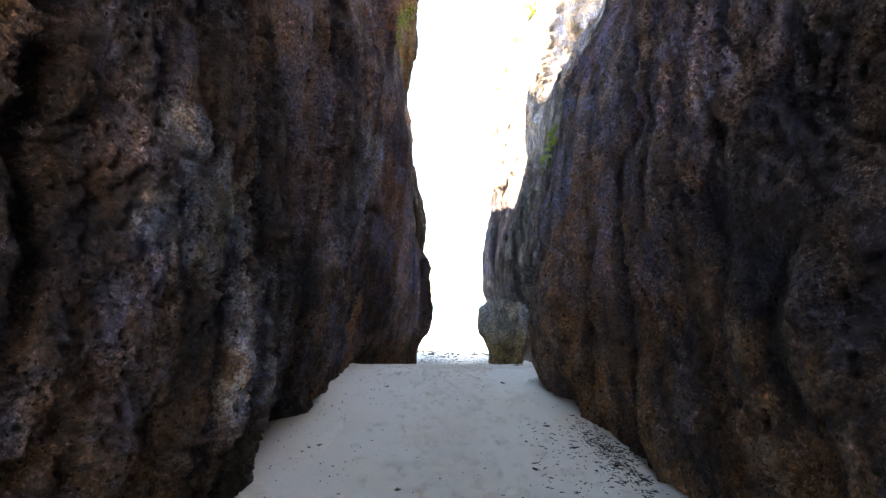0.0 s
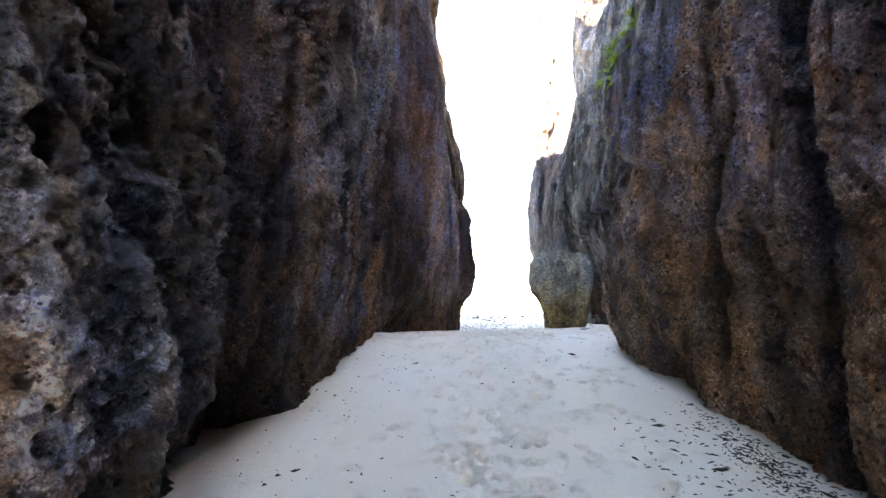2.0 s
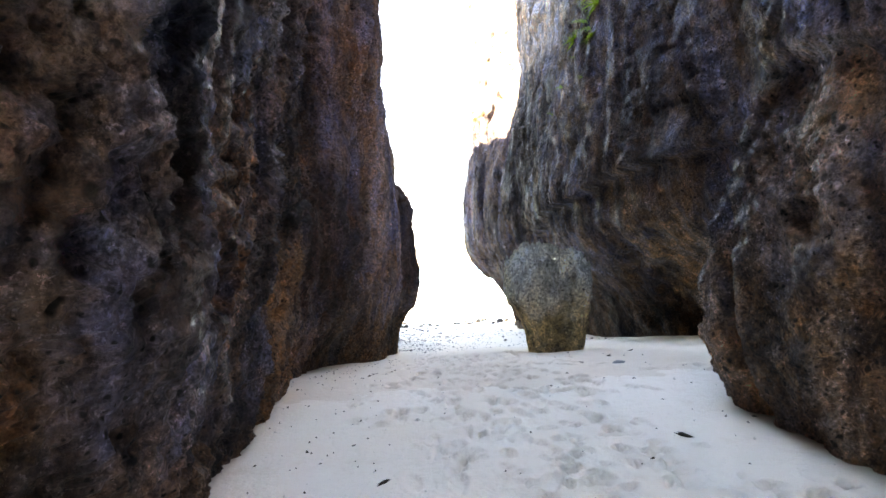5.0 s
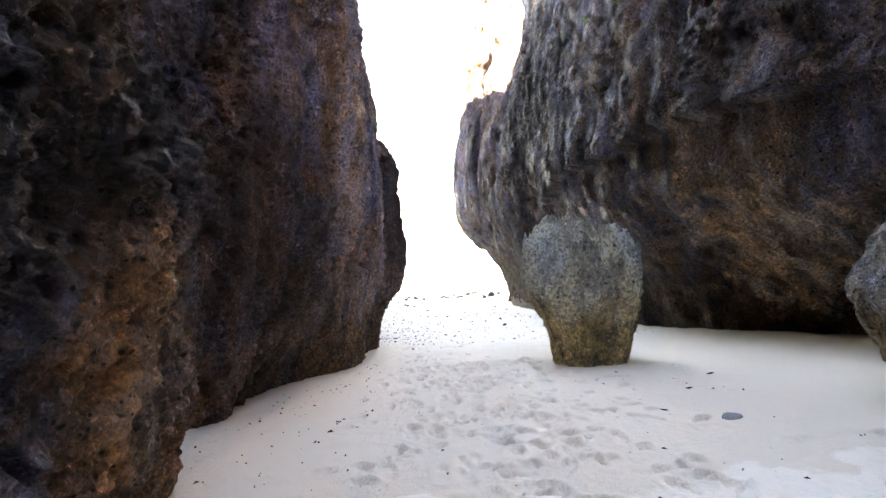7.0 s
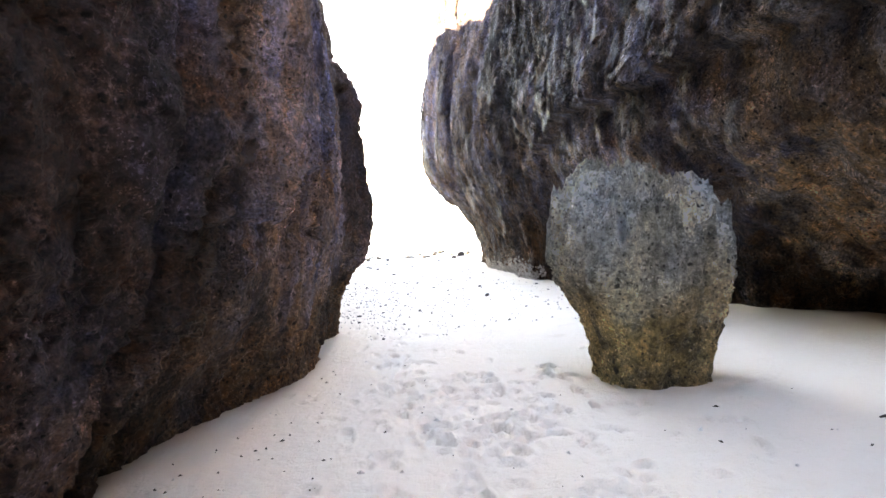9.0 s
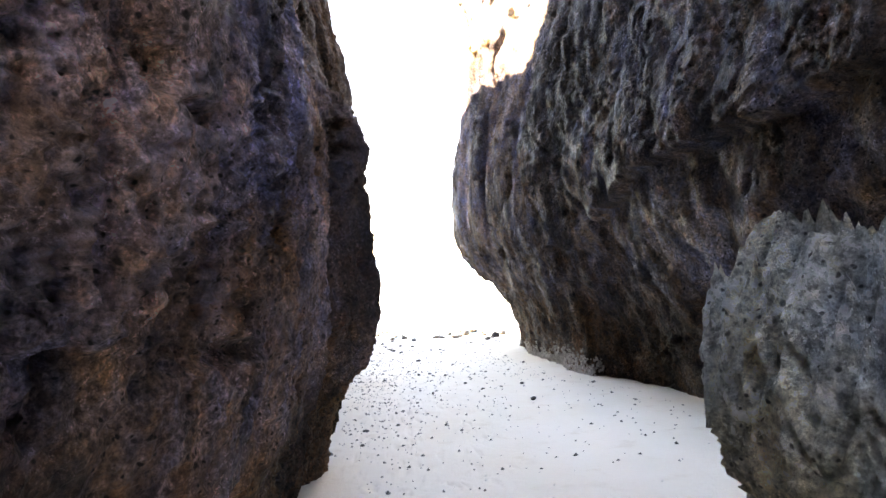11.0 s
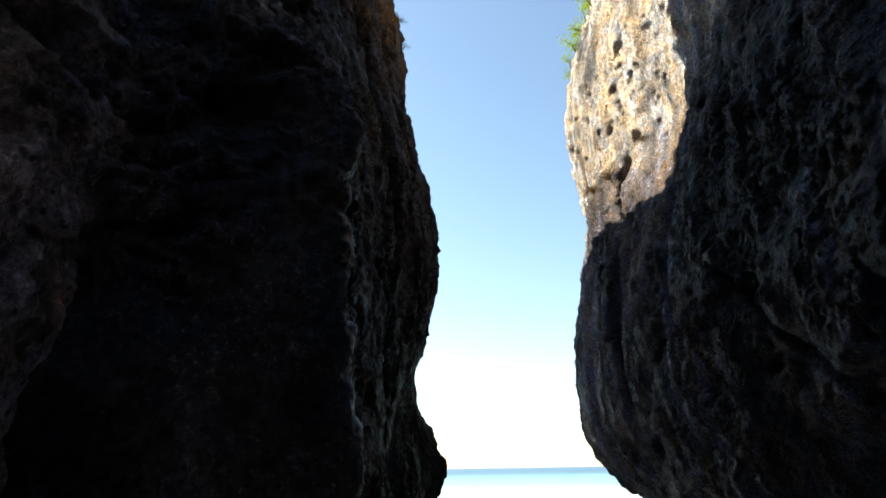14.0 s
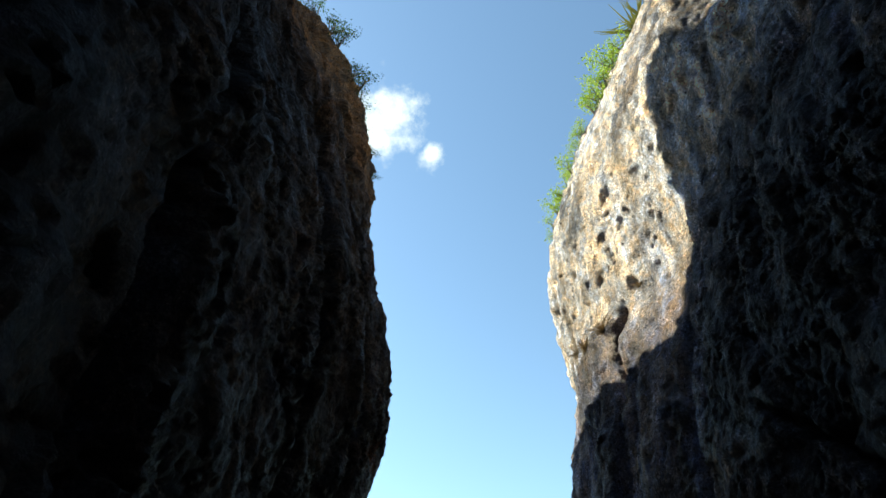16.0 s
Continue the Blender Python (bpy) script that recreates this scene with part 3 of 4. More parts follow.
        z[i0:i1, j0:j1] += depth * (-np.clip((1 - r) / 0.12, 0, 1) * np.clip(0.35 + 0.9 * b / long, 0, 1) + 0.35 * np.exp(-((r - 1.25) / 0.2) ** 2) * np.clip(0.3 + b / long, 0, 1))
    p = np.stack((gx, gy, z), -1)
    tagged(new("ground", grid_mesh("ground", p, SAND)), "pale coral sand trodden with footprints between the cliffs", "sand", kind="structure")


build_sand()


def build_sea():
    xs = axis(-40, 40, 1.0, [(-40, 40, 0.8)])
    ys = np.concatenate((np.arange(36.0, 70, 0.3), np.array([70 * 1.12 ** k for k in range(36)])))
    gx, gy = np.meshgrid(xs, ys, indexing="ij")
    flat = np.stack((gx.ravel(), gy.ravel(), np.zeros(gx.size)), 1)
    near = np.exp(-np.clip(flat[:, 1] - 42, 0, None) / 25)
    z = -2.3 + near * (0.08 * pnoise(flat, (7, 1.8, 1), 51) + 0.03 * pnoise(flat, (1.6, 0.6, 1), 52))
    p = np.stack((gx, gy, z.reshape(gx.shape)), -1)
    tagged(new("water", grid_mesh("water", p, WATER)), "shallow turquoise sea breaking in small white wavelets on the beach", "sea", kind="structure")


build_sea()

# ---- the cliffs ----
west_near = Cliff((-0.7, 0.0, 0.6, 1.3, 2.0, 2.8, 4.0, 5.3, 7.0, 10.0, 13.0), -14, 0.026)
# Top levels lean inward out of view, added to cut the sky light.
west_near.at(-9.0, -2.6, -2.5, -2.3, -2.2, -2.1, -2.0, -2.0, -1.8, -1.4, -0.8, -0.3)
west_near.at(0.0, -2.5, -2.4, -2.3, -2.2, -2.2, -2.1, -2.0, -1.8, -1.4, -0.8, -0.3)
west_near.at(3.2, -2.2, -2.1, -2.0, -1.9, -1.9, -1.9, -1.9, -1.85, -1.6, -1.2, -1.0)
west_near.at(4.9, -2.05, -1.98, -1.8, -1.72, -1.75, -1.8, -1.8, -1.8, -2.0, -1.2, -0.3)
west_near.at(5.7, -2.12, -2.05, -1.78, -1.64, -1.7, -1.75, -1.7, -1.7, -1.9, -1.2, -0.3)
west_near.at(6.35, -2.5, -2.5, -2.1, -1.72, -1.7, -1.7, -1.6, -1.6, -1.8, -1.2, -0.3)
west_near.at(7.0, -2.35, -2.25, -1.75, -1.55, -1.5, -1.45, -1.4, -1.45, -1.7, -1.2, -0.3)
west_near.at(7.8, -2.0, -1.9, -1.68, -1.5, -1.45, -1.4, -1.3, -1.3, -1.5, -1.2, -0.3)
west_near.at(9.0, -2.05, -1.93, -1.75, -1.55, -1.5, -1.45, -1.2, -1.15, -1.4, -1.2, -0.3)
west_near.at(10.4, -2.05, -1.98, -1.85, -1.7, -1.55, -1.4, -1.2, -1.1, -1.3, -1.2, -0.3, upper=10.2)
west_near.at(11.7, -2.05, -1.98, -1.85, -1.75, -1.7, -1.6, -1.35, -1.1, -1.0, -0.8, -1.5, upper=10.8)
west_near.at(12.35, -2.25, -2.2, -2.15, -2.1, -2.1, -2.1, -1.9, -1.5, -1.2, -0.9, -1.5, upper=11.3)
west_near.at(12.7, -3.4, -3.3, -3.2, -3.2, -3.2, -3.2, -3.2, -3.2, -3.2, -3.4, -3.8, upper=11.8)
west_near.at(13.0, -6.0, -6.0, -6.0, -6.0, -6.0, -6.0, -6.0, -6.0, -6.0, -6.0, -6.0, upper=12.2)
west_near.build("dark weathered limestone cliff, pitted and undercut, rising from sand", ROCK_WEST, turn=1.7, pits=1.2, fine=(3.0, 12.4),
                lobes=((((-0.7, 5.8), (0.1, 5.75), (0.7, 5.85), (1.2, 5.95), (1.7, 5.95), (2.3, 5.8), (3.2, 5.5), (5.0, 5.0), (13.0, 4.0)), 0.13, 0.15), (((-0.7, 5.3), (0.7, 5.4), (1.3, 5.0), (2.1, 4.3), (2.6, 2.9), (3.0, 0.5), (13.0, 0.0)), 0.12, 0.05)),
                clefts=((7.05, -0.5, 6.0, 0.09, 0.34, 0.02), (4.3, -0.5, 5.0, 0.08, 0.2, -0.05), (8.6, 0.6, 7.0, 0.07, 0.16, 0.03), (2.6, -0.5, 7.0, 0.10, 0.2, 0.0), (9.7, 1.6, 8.0, 0.08, 0.2, -0.04)),
                holes=((3.9, 2.3, 0.16, 0.1, 0.15), (5.2, 1.9, 0.12, 0.16, 0.14), (8.8, 1.1, 0.2, 0.18, 0.2), (9.3, 0.45, 0.3, 0.2, 0.22), (7.9, 2.6, 0.15, 0.12, 0.15)))

west_mid = Cliff((-1.6, -0.8, -0.2, 0.4, 0.8, 1.7, 2.8, 3.3, 4.5, 6.5, 10.0, 15.0), -16, 0.026)
west_mid.at(11.8, -5.0, -5.0, -5.0, -5.0, -5.0, -5.0, -5.0, -5.0, -5.0, -5.0, -5.0, -5.5)
west_mid.at(12.2, -3.0, -2.9, -2.8, -2.7, -2.6, -2.6, -2.6, -2.6, -2.6, -2.6, -3.0, -3.6)
# Topmost level of these two stations is drawn in unseen, against sky light.
west_mid.at(13.1, -2.45, -2.4, -2.35, -2.25, -2.2, -2.05, -2.0, -2.0, -1.9, -1.9, -1.8, -1.4)
west_mid.at(14.1, -2.3, -2.25, -2.2, -1.95, -1.8, -1.55, -1.35, -1.25, -1.1, -1.15, -1.75, -1.6)
west_mid.at(15.4, -2.1, -2.05, -1.95, -1.5, -1.3, -1.1, -1.0, -0.98, -0.95, -1.05, -1.6, -2.7)
west_mid.at(16.3, -1.65, -1.55, -1.45, -1.2, -1.08, -0.95, -0.9, -0.92, -0.98, -1.08, -1.6, -2.8)
west_mid.at(17.1, -1.35, -1.25, -1.18, -1.0, -0.93, -0.83, -0.82, -0.88, -1.0, -1.2, -1.9, -3.0)
west_mid.at(18.4, -1.35, -1.25, -1.15, -0.95, -0.85, -0.75, -0.82, -0.9, -1.05, -1.35, -2.0, -3.0)
west_mid.at(19.0, -1.3, -1.2, -1.1, -0.9, -0.8, -0.8, -0.9, -1.0, -1.2, -1.5, -2.2, -3.2)
west_mid.at(19.6, -1.1, -0.97, -0.80, -0.45, -0.37, -0.45, -0.50, -0.85, -1.3, -1.7, -2.4, -3.4)
west_mid.at(20.1, -1.15, -1.02, -0.95, -0.8, -0.75, -0.8, -0.9, -1.1, -1.5, -1.9, -2.6, -3.6)
west_mid.at(20.5, -2.2, -2.2, -2.2, -2.2, -2.2, -2.2, -2.2, -2.3, -2.5, -3.0, -3.5, -4.0)
west_mid.at(20.7, -5.0, -5.0, -5.0, -5.0, -5.0, -5.0, -5.0, -5.0, -5.0, -5.0, -5.0, -5.0)
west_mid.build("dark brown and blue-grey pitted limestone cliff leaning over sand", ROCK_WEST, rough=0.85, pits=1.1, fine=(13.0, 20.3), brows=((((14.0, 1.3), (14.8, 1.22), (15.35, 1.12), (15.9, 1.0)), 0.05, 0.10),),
               clefts=((18.85, 0.6, 5.0, 0.10, 0.28, 0.0), (15.4, 0.9, 2.4, 0.04, 0.18, 0.02), (16.0, 0.9, 3.2, 0.05, 0.16, 0.03), (14.2, -0.5, 6.0, 0.08, 0.2, 0.02)),
               holes=((16.0, 2.55, 0.12, 0.05, 0.10), (15.28, 1.36, 0.06, 0.09, 0.14), (15.85, 1.96, 0.15, 0.05, 0.16), (16.5, 1.12, 0.09, 0.08, 0.12), (16.4, 0.95, 0.3, 0.06, 0.12)))

west_sea = Cliff((-2.6, -1.4, -0.2, 0.8, 1.15, 1.6, 2.65, 3.4, 4.6, 6.1, 7.4, 8.4, 10.2, 12.0, 16.0, 22.0), -18, 0.042)
west_sea.at(20.2, -4.5, -4.5, -4.5, -4.5, -4.5, -4.5, -4.5, -4.5, -4.5, -4.5, -4.5, -4.5, -4.5, -4.5, -5.0, -6.0)
# Top levels of these two stations overhang, mostly unseen, to block sky light.
west_sea.at(20.6, -1.6, -1.4, -1.3, -1.2, -1.15, -1.15, -1.15, -1.2, -1.3, -1.6, -1.6, -1.5, -1.3, -1.2, -1.5, -4.0)
west_sea.at(22.0, -1.2, -1.1, -1.05, -1.05, -1.05, -1.1, -1.15, -1.2, -1.3, -1.65, -1.9, -1.85, -1.55, -1.4, -1.6, -4.0)
west_sea.at(23.4, -1.2, -1.1, -1.05, -1.05, -1.05, -1.1, -1.15, -1.2, -1.3, -1.65, -2.0, -2.2, -2.5, -3.0, -6.5, -12.0)
west_sea.at(25.6, -1.3, -1.25, -1.2, -1.2, -1.2, -1.2, -1.2, -1.15, -1.05, -1.15, -1.5, -1.7, -2.1, -3.0, -6.5, -12.0)
west_sea.at(27.4, -1.4, -1.3, -1.22, -1.05, -0.98, -1.1, -1.27, -1.05, -0.77, -0.90, -1.25, -1.45, -1.57, -1.95, -3.3, -7.0)
west_sea.at(28.1, -1.5, -1.4, -1.25, -0.85, -0.72, -0.98, -1.4, -1.25, -0.95, -1.05, -1.4, -1.6, -1.8, -2.3, -4.0, -7.5)
west_sea.at(29.4, -1.5, -1.4, -1.35, -1.25, -1.05, -1.3, -1.9, -1.9, -1.8, -1.8, -2.0, -2.3, -2.7, -3.5, -5.8, -9.5)
west_sea.at(30.2, -1.6, -1.5, -1.5, -1.6, -1.7, -2.0, -2.6, -2.7, -2.8, -3.0, -3.2, -3.4, -3.8, -4.4, -6.6, -9.5)
west_sea.at(30.8, -3.5, -3.5, -3.5, -3.5, -3.5, -3.6, -3.8, -4.0, -4.2, -4.4, -4.6, -4.8, -5.0, -5.2, -5.8, -7.4)
west_sea.at(31.2, -8.0, -8.0, -8.0, -8.0, -8.0, -8.0, -8.0, -8.0, -8.0, -8.0, -8.0, -8.0, -8.0, -8.0, -8.4, -9.0)
west_sea.build("tall brown limestone sea cliff with a notched foot and shrubs above", ROCK_WEST_SEA_SHADED, rough=1.0, fine=(20.5, 30.3), bands=((4.6, 1.0), (16.5, 1.1), (99, 2.4)),
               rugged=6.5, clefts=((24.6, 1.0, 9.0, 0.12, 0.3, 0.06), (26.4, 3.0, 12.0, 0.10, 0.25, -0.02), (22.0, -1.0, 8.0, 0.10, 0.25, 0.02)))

# Unseen block, added to keep sun off the beach and the lower east cliff.
west_shade_block = Cliff((-3.0, -1.0, 1.0, 3.0, 6.0, 9.0, 11.0, 12.6), -20, 0.16)
west_shade_block.at(30.0, -9.0, -9.0, -9.0, -9.0, -9.0, -9.0, -9.0, -9.0)
west_shade_block.at(30.5, -4.0, -3.9, -3.9, -3.9, -4.0, -4.1, -4.3, -4.6)
west_shade_block.at(34.0, -4.2, -4.1, -4.1, -4.1, -4.2, -4.4, -4.7, -5.0)
west_shade_block.at(41.0, -5.4, -5.2, -5.2, -5.3, -5.4, -5.6, -5.8, -6.2)
west_shade_block.at(43.0, -9.0, -9.0, -9.0, -9.0, -9.0, -9.0, -9.5, -10.0)
west_shade_block.build("unseen limestone block added to shade the beach and east cliff", ROCK_SEA)

east_near = Cliff((-0.8, 0.0, 0.6, 1.3, 2.0, 2.5, 3.3, 4.7, 6.6, 9.0, 13.0), 14, 0.027)
# Unseen upper levels close over the gorge, added to keep sky light out.
east_near.at(-9.0, 2.7, 2.6, 2.5, 2.5, 2.5, 2.5, 2.6, 2.5, 1.9, 1.2, 0.4)
east_near.at(0.0, 2.6, 2.5, 2.4, 2.4, 2.4, 2.4, 2.5, 2.4, 1.9, 1.2, 0.4)
east_near.at(3.0, 2.4, 2.3, 2.2, 2.15, 2.15, 2.2, 2.2, 2.3, 2.2, 1.9, 1.6)
east_near.lean = (6.0, 0.75)
# Last two values cancel the lean, so the unseen top closes in too.
east_near.at(5.0, 2.25, 2.15, 2.05, 2.0, 1.98, 2.0, 2.1, 2.3, 2.6, 0.45, -3.9)
east_near.at(6.8, 2.22, 2.12, 2.05, 2.0, 2.0, 2.05, 2.1, 2.3, 2.6, 0.45, -3.9)
east_near.at(8.7, 1.98, 1.88, 1.72, 1.68, 1.74, 1.78, 1.86, 2.08, 2.45, 0.45, -3.9, upper=8.7)
east_near.at(9.8, 1.82, 1.75, 1.58, 1.56, 1.70, 1.76, 1.92, 2.15, 2.5, 0.45, -3.9, upper=9.4)
east_near.at(10.4, 1.88, 1.78, 1.65, 1.70, 1.95, 1.88, 2.02, 2.25, 2.6, 0.45, -3.9, upper=9.85)
east_near.at(10.8, 2.2, 2.05, 1.95, 2.05, 2.4, 2.4, 2.5, 2.7, 3.0, 3.4, 4.0, upper=10.2)
east_near.at(11.1, 3.2, 3.1, 3.0, 3.1, 3.3, 3.3, 3.3, 3.4, 3.5, 3.8, 4.2, upper=10.6)
east_near.at(11.2, 7.0, 7.0, 7.0, 7.0, 7.0, 7.0, 7.0, 7.0, 7.0, 7.0, 7.0, upper=11.0)
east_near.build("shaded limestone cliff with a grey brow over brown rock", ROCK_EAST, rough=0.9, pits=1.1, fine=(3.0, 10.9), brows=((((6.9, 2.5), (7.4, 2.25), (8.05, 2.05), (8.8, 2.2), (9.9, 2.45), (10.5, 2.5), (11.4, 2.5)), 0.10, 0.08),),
                clefts=((10.05, -0.5, 2.1, 0.07, 0.25, 0.08), (7.6, 0.3, 4.5, 0.12, 0.14, -0.03), (6.2, -0.5, 7.0, 0.12, 0.2, 0.02)),
                holes=((7.3, 2.1, 0.12, 0.14, 0.2), (6.4, 2.75, 0.25, 0.2, 0.25), (5.9, 3.3, 0.3, 0.3, 0.3), (7.5, 3.2, 0.22, 0.16, 0.2), (8.1, 1.5, 0.1, 0.12, 0.14), (6.9, 1.35, 0.12, 0.1, 0.14)))

east_sea = Cliff((-2.8, -1.3, -0.4, 0.3, 1.0, 1.9, 2.9, 4.6, 6.0, 7.2, 8.0, 9.5, 11.3, 14.0, 18.5, 27.0), 24, 0.045)
east_sea.lean = (9.3, 1.0)
east_sea.at(11.0, 9.0, 9.0, 9.0, 9.0, 9.0, 9.0, 9.0, 9.0, 9.0, 9.0, 9.0, 9.0, 9.0, 9.0, 9.0, 10.0)
east_sea.at(11.6, 7.5, 7.3, 7.1, 6.6, 5.8, 4.8, 4.4, 4.2, 4.2, 4.2, 4.3, 4.5, 4.9, 5.6, 7.0, 10.0)
east_sea.at(13.6, 7.2, 7.0, 6.8, 6.4, 5.4, 4.3, 4.0, 3.9, 3.9, 4.0, 4.1, 4.3, 4.7, 5.4, 6.8, 9.6)
east_sea.at(16.4, 6.4, 6.3, 6.1, 5.6, 4.6, 3.6, 3.45, 3.5, 3.6, 3.75, 3.85, 4.1, 4.5, 5.2, 6.6, 9.4)
east_sea.at(18.5, 5.5, 5.35, 5.15, 4.7, 3.95, 3.35, 3.2, 3.35, 3.5, 3.7, 3.8, 4.1, 4.5, 5.2, 6.6, 9.4)
east_sea.at(20.8, 5.1, 5.0, 4.85, 4.5, 3.9, 3.4, 3.2, 3.45, 3.6, 3.8, 3.9, 4.1, 4.5, 5.2, 6.6, 9.4)
east_sea.at(23.3, 5.2, 5.0, 4.8, 4.5, 4.1, 3.65, 3.4, 3.5, 3.7, 3.9, 4.0, 4.1, 4.5, 5.2, 6.6, 9.4)
east_sea.lean = (99.0, 0.0)
east_sea.at(24.8, 5.0, 4.85, 4.6, 4.2, 3.75, 3.4, 3.25, 3.4, 3.65, 3.9, 4.0, 4.1, 4.25, 5.0, 6.5, 9.4)
east_sea.at(25.7, 4.35, 4.2, 4.05, 3.8, 3.45, 3.2, 3.1, 3.25, 3.6, 3.95, 4.05, 4.1, 4.3, 5.1, 6.6, 9.4)
east_sea.at(27.4, 4.4, 4.25, 4.05, 3.7, 3.3, 3.0, 2.95, 3.1, 3.5, 4.0, 4.1, 4.0, 3.85, 4.6, 6.3, 9.4)
east_sea.at(30.0, 4.45, 4.3, 4.1, 3.65, 3.1, 2.65, 2.55, 2.6, 2.72, 2.8, 3.15, 3.1, 3.1, 3.9, 5.8, 9.2)
east_sea.at(31.6, 4.6, 4.4, 4.2, 3.7, 3.05, 2.5, 2.42, 2.5, 2.75, 2.95, 3.05, 2.85, 2.75, 3.6, 5.3, 9.2)
east_sea.at(33.2, 4.9, 4.75, 4.4, 3.85, 3.1, 2.45, 2.40, 2.58, 2.92, 3.15, 3.2, 3.1, 3.1, 3.9, 5.6, 9.6)
east_sea.at(34.4, 6.2, 6.0, 5.6, 5.0, 4.4, 3.8, 3.6, 3.8, 4.1, 4.3, 4.4, 4.5, 4.7, 5.6, 7.2, 11.0)
east_sea.at(35.0, 12.0, 12.0, 12.0, 12.0, 12.0, 12.0, 12.0, 12.0, 12.0, 12.0, 12.0, 12.0, 12.0, 12.0, 12.0, 14.0)
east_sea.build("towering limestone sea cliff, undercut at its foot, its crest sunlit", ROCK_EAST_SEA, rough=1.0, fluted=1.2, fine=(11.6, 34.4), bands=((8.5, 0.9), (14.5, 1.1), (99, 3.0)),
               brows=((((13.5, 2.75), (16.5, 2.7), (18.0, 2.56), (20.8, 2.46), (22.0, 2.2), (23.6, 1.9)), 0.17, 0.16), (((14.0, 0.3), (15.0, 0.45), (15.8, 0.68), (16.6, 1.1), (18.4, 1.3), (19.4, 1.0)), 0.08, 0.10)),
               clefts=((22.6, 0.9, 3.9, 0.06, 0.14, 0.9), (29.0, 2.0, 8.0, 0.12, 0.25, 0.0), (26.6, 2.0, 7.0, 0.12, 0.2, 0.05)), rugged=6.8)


# ---- free-standing rocks ----
def boulder(name, label, centre, rings, material, crest=0.2, segments=240, step=0.015, seed=0, rough=0.7, peak=None):
    """A standing rock from rings (height, centre shift x, y, half-width x, y), with a ragged crest."""
    rings = np.array(rings, float)
    v = spread(np.maximum(np.abs(np.diff(rings[:, 0])) / step, 6))
    r = catmull(rings, v)
    a = np.linspace(0, 2 * math.pi, segments + 1)
    ca, sa = np.cos(a), np.sin(a)
    sq = (np.abs(ca) ** 3.2 + np.abs(sa) ** 3.2) ** (-1 / 3.2)
    p = np.stack((centre[0] + r[:, 1, None] + r[:, 3, None] * ca * sq, centre[1] + r[:, 2, None] + r[:, 4, None] * sa * sq,
                  np.broadcast_to(r[:, 0, None], (len(r), segments + 1)).copy()), -1)
    cx, cy = centre[0] + r[-1, 1], centre[1] + r[-1, 2]
    lid = np.stack([p[-1] * (1 - k) + np.array((cx, cy, p[-1, 0, 2] + 0.02)) * k for k in np.linspace(0.08, 1, 22)])
    p = np.concatenate((p, lid))
    flat = p.reshape(-1, 3)
    out = flat - np.array((centre[0], centre[1], 0))
    out[:, 2] = 0
    out /= np.linalg.norm(out, axis=1, keepdims=True) + 0.15
    q = flat + seed * 3.7
    flat = flat + out * (karst(q, rough, 0.6, 0.9) + 0.07 * (0.4 - 2 * np.abs(pnoise(q, (0.22, 0.22, 1.1), 63))))[:, None]
    up = np.clip((flat[:, 2] - (rings[-1, 0] - 0.55)) / 0.55, 0, 1)
    blades = 1 - 2 * np.abs(pnoise(q, (0.3, 0.22, 1.2), 61)) + 0.9 * (0.6 - 2 * np.abs(pnoise(q, (0.12, 0.12, 0.4), 62))) + 0.3 * (0.5 - 2 * np.abs(pnoise(q, (0.055, 0.055, 0.3), 64)))
    flat[:, 2] += crest * up * (1.3 * blades - 0.5)
    if peak:
        flat[:, 2] += up * (peak[1] - peak[2] * np.abs(flat[:, 0] - peak[0]) - 0.5 * np.clip(peak[0] - flat[:, 0], 0, 1) - peak[4] * np.clip(peak[3] - flat[:, 1], 0, 1))
    p = flat.reshape(p.shape)
    p[:, -1] = p[:, 0]
    ob = new(name, grid_mesh(name, p, material))
    return tagged(ob, label, "rock")


boulder("pedestal_rock", "pale grey limestone rock with ragged crest, narrowing to a brown foot", (1.68, 15.40),
        ((-0.7, 0.05, 0.0, 0.41, 0.40), (-0.36, 0.05, 0.0, 0.42, 0.42), (0.0, 0.06, 0.02, 0.47, 0.46), (0.3, 0.03, 0.05, 0.56, 0.53), (0.55, -0.02, 0.08, 0.65, 0.60), (0.8, -0.02, 0.10, 0.655, 0.60), (1.0, 0.0, 0.10, 0.64, 0.57), (1.1, 0.01, 0.10, 0.60, 0.52)),
        ROCK_PEDESTAL, crest=0.20, seed=1, rough=0.42, peak=(1.42, 0.14, 0.26, 15.45, 0.6))
boulder("leaning_rock", "rough grey limestone boulder, undercut, standing on sand before an overhang", (3.93, 12.25),
        ((-0.7, 0.1, 0.0, 0.75, 0.5), (-0.2, 0.1, 0.0, 0.78, 0.52), (0.3, 0.05, 0.0, 1.0, 0.58), (0.75, 0.0, 0.0, 1.26, 0.62), (1.05, 0.05, 0.0, 1.2, 0.62), (1.4, 0.2, 0.0, 1.05, 0.58), (1.9, 0.4, 0.05, 0.85, 0.5), (2.4, 0.6, 0.1, 0.6, 0.4)),
        ROCK_LEANING, crest=0.15, seed=2)


# ---- small stones, weed and plants ----
ground_view = bpy.context.evaluated_depsgraph_get()


def drop(x, y, sink=0.0):
    """The sand's surface under a place in plan."""
    hit, place, normal, _, ob, _ = scene.ray_cast(ground_view, Vector((x, y, 0.35)), Vector((0, 0, -1)))
    return Vector((x, y, (place.z if hit else float(sand_height(np.array([x]), np.array([y]))[0])) - sink)), (ob.name if hit else "")


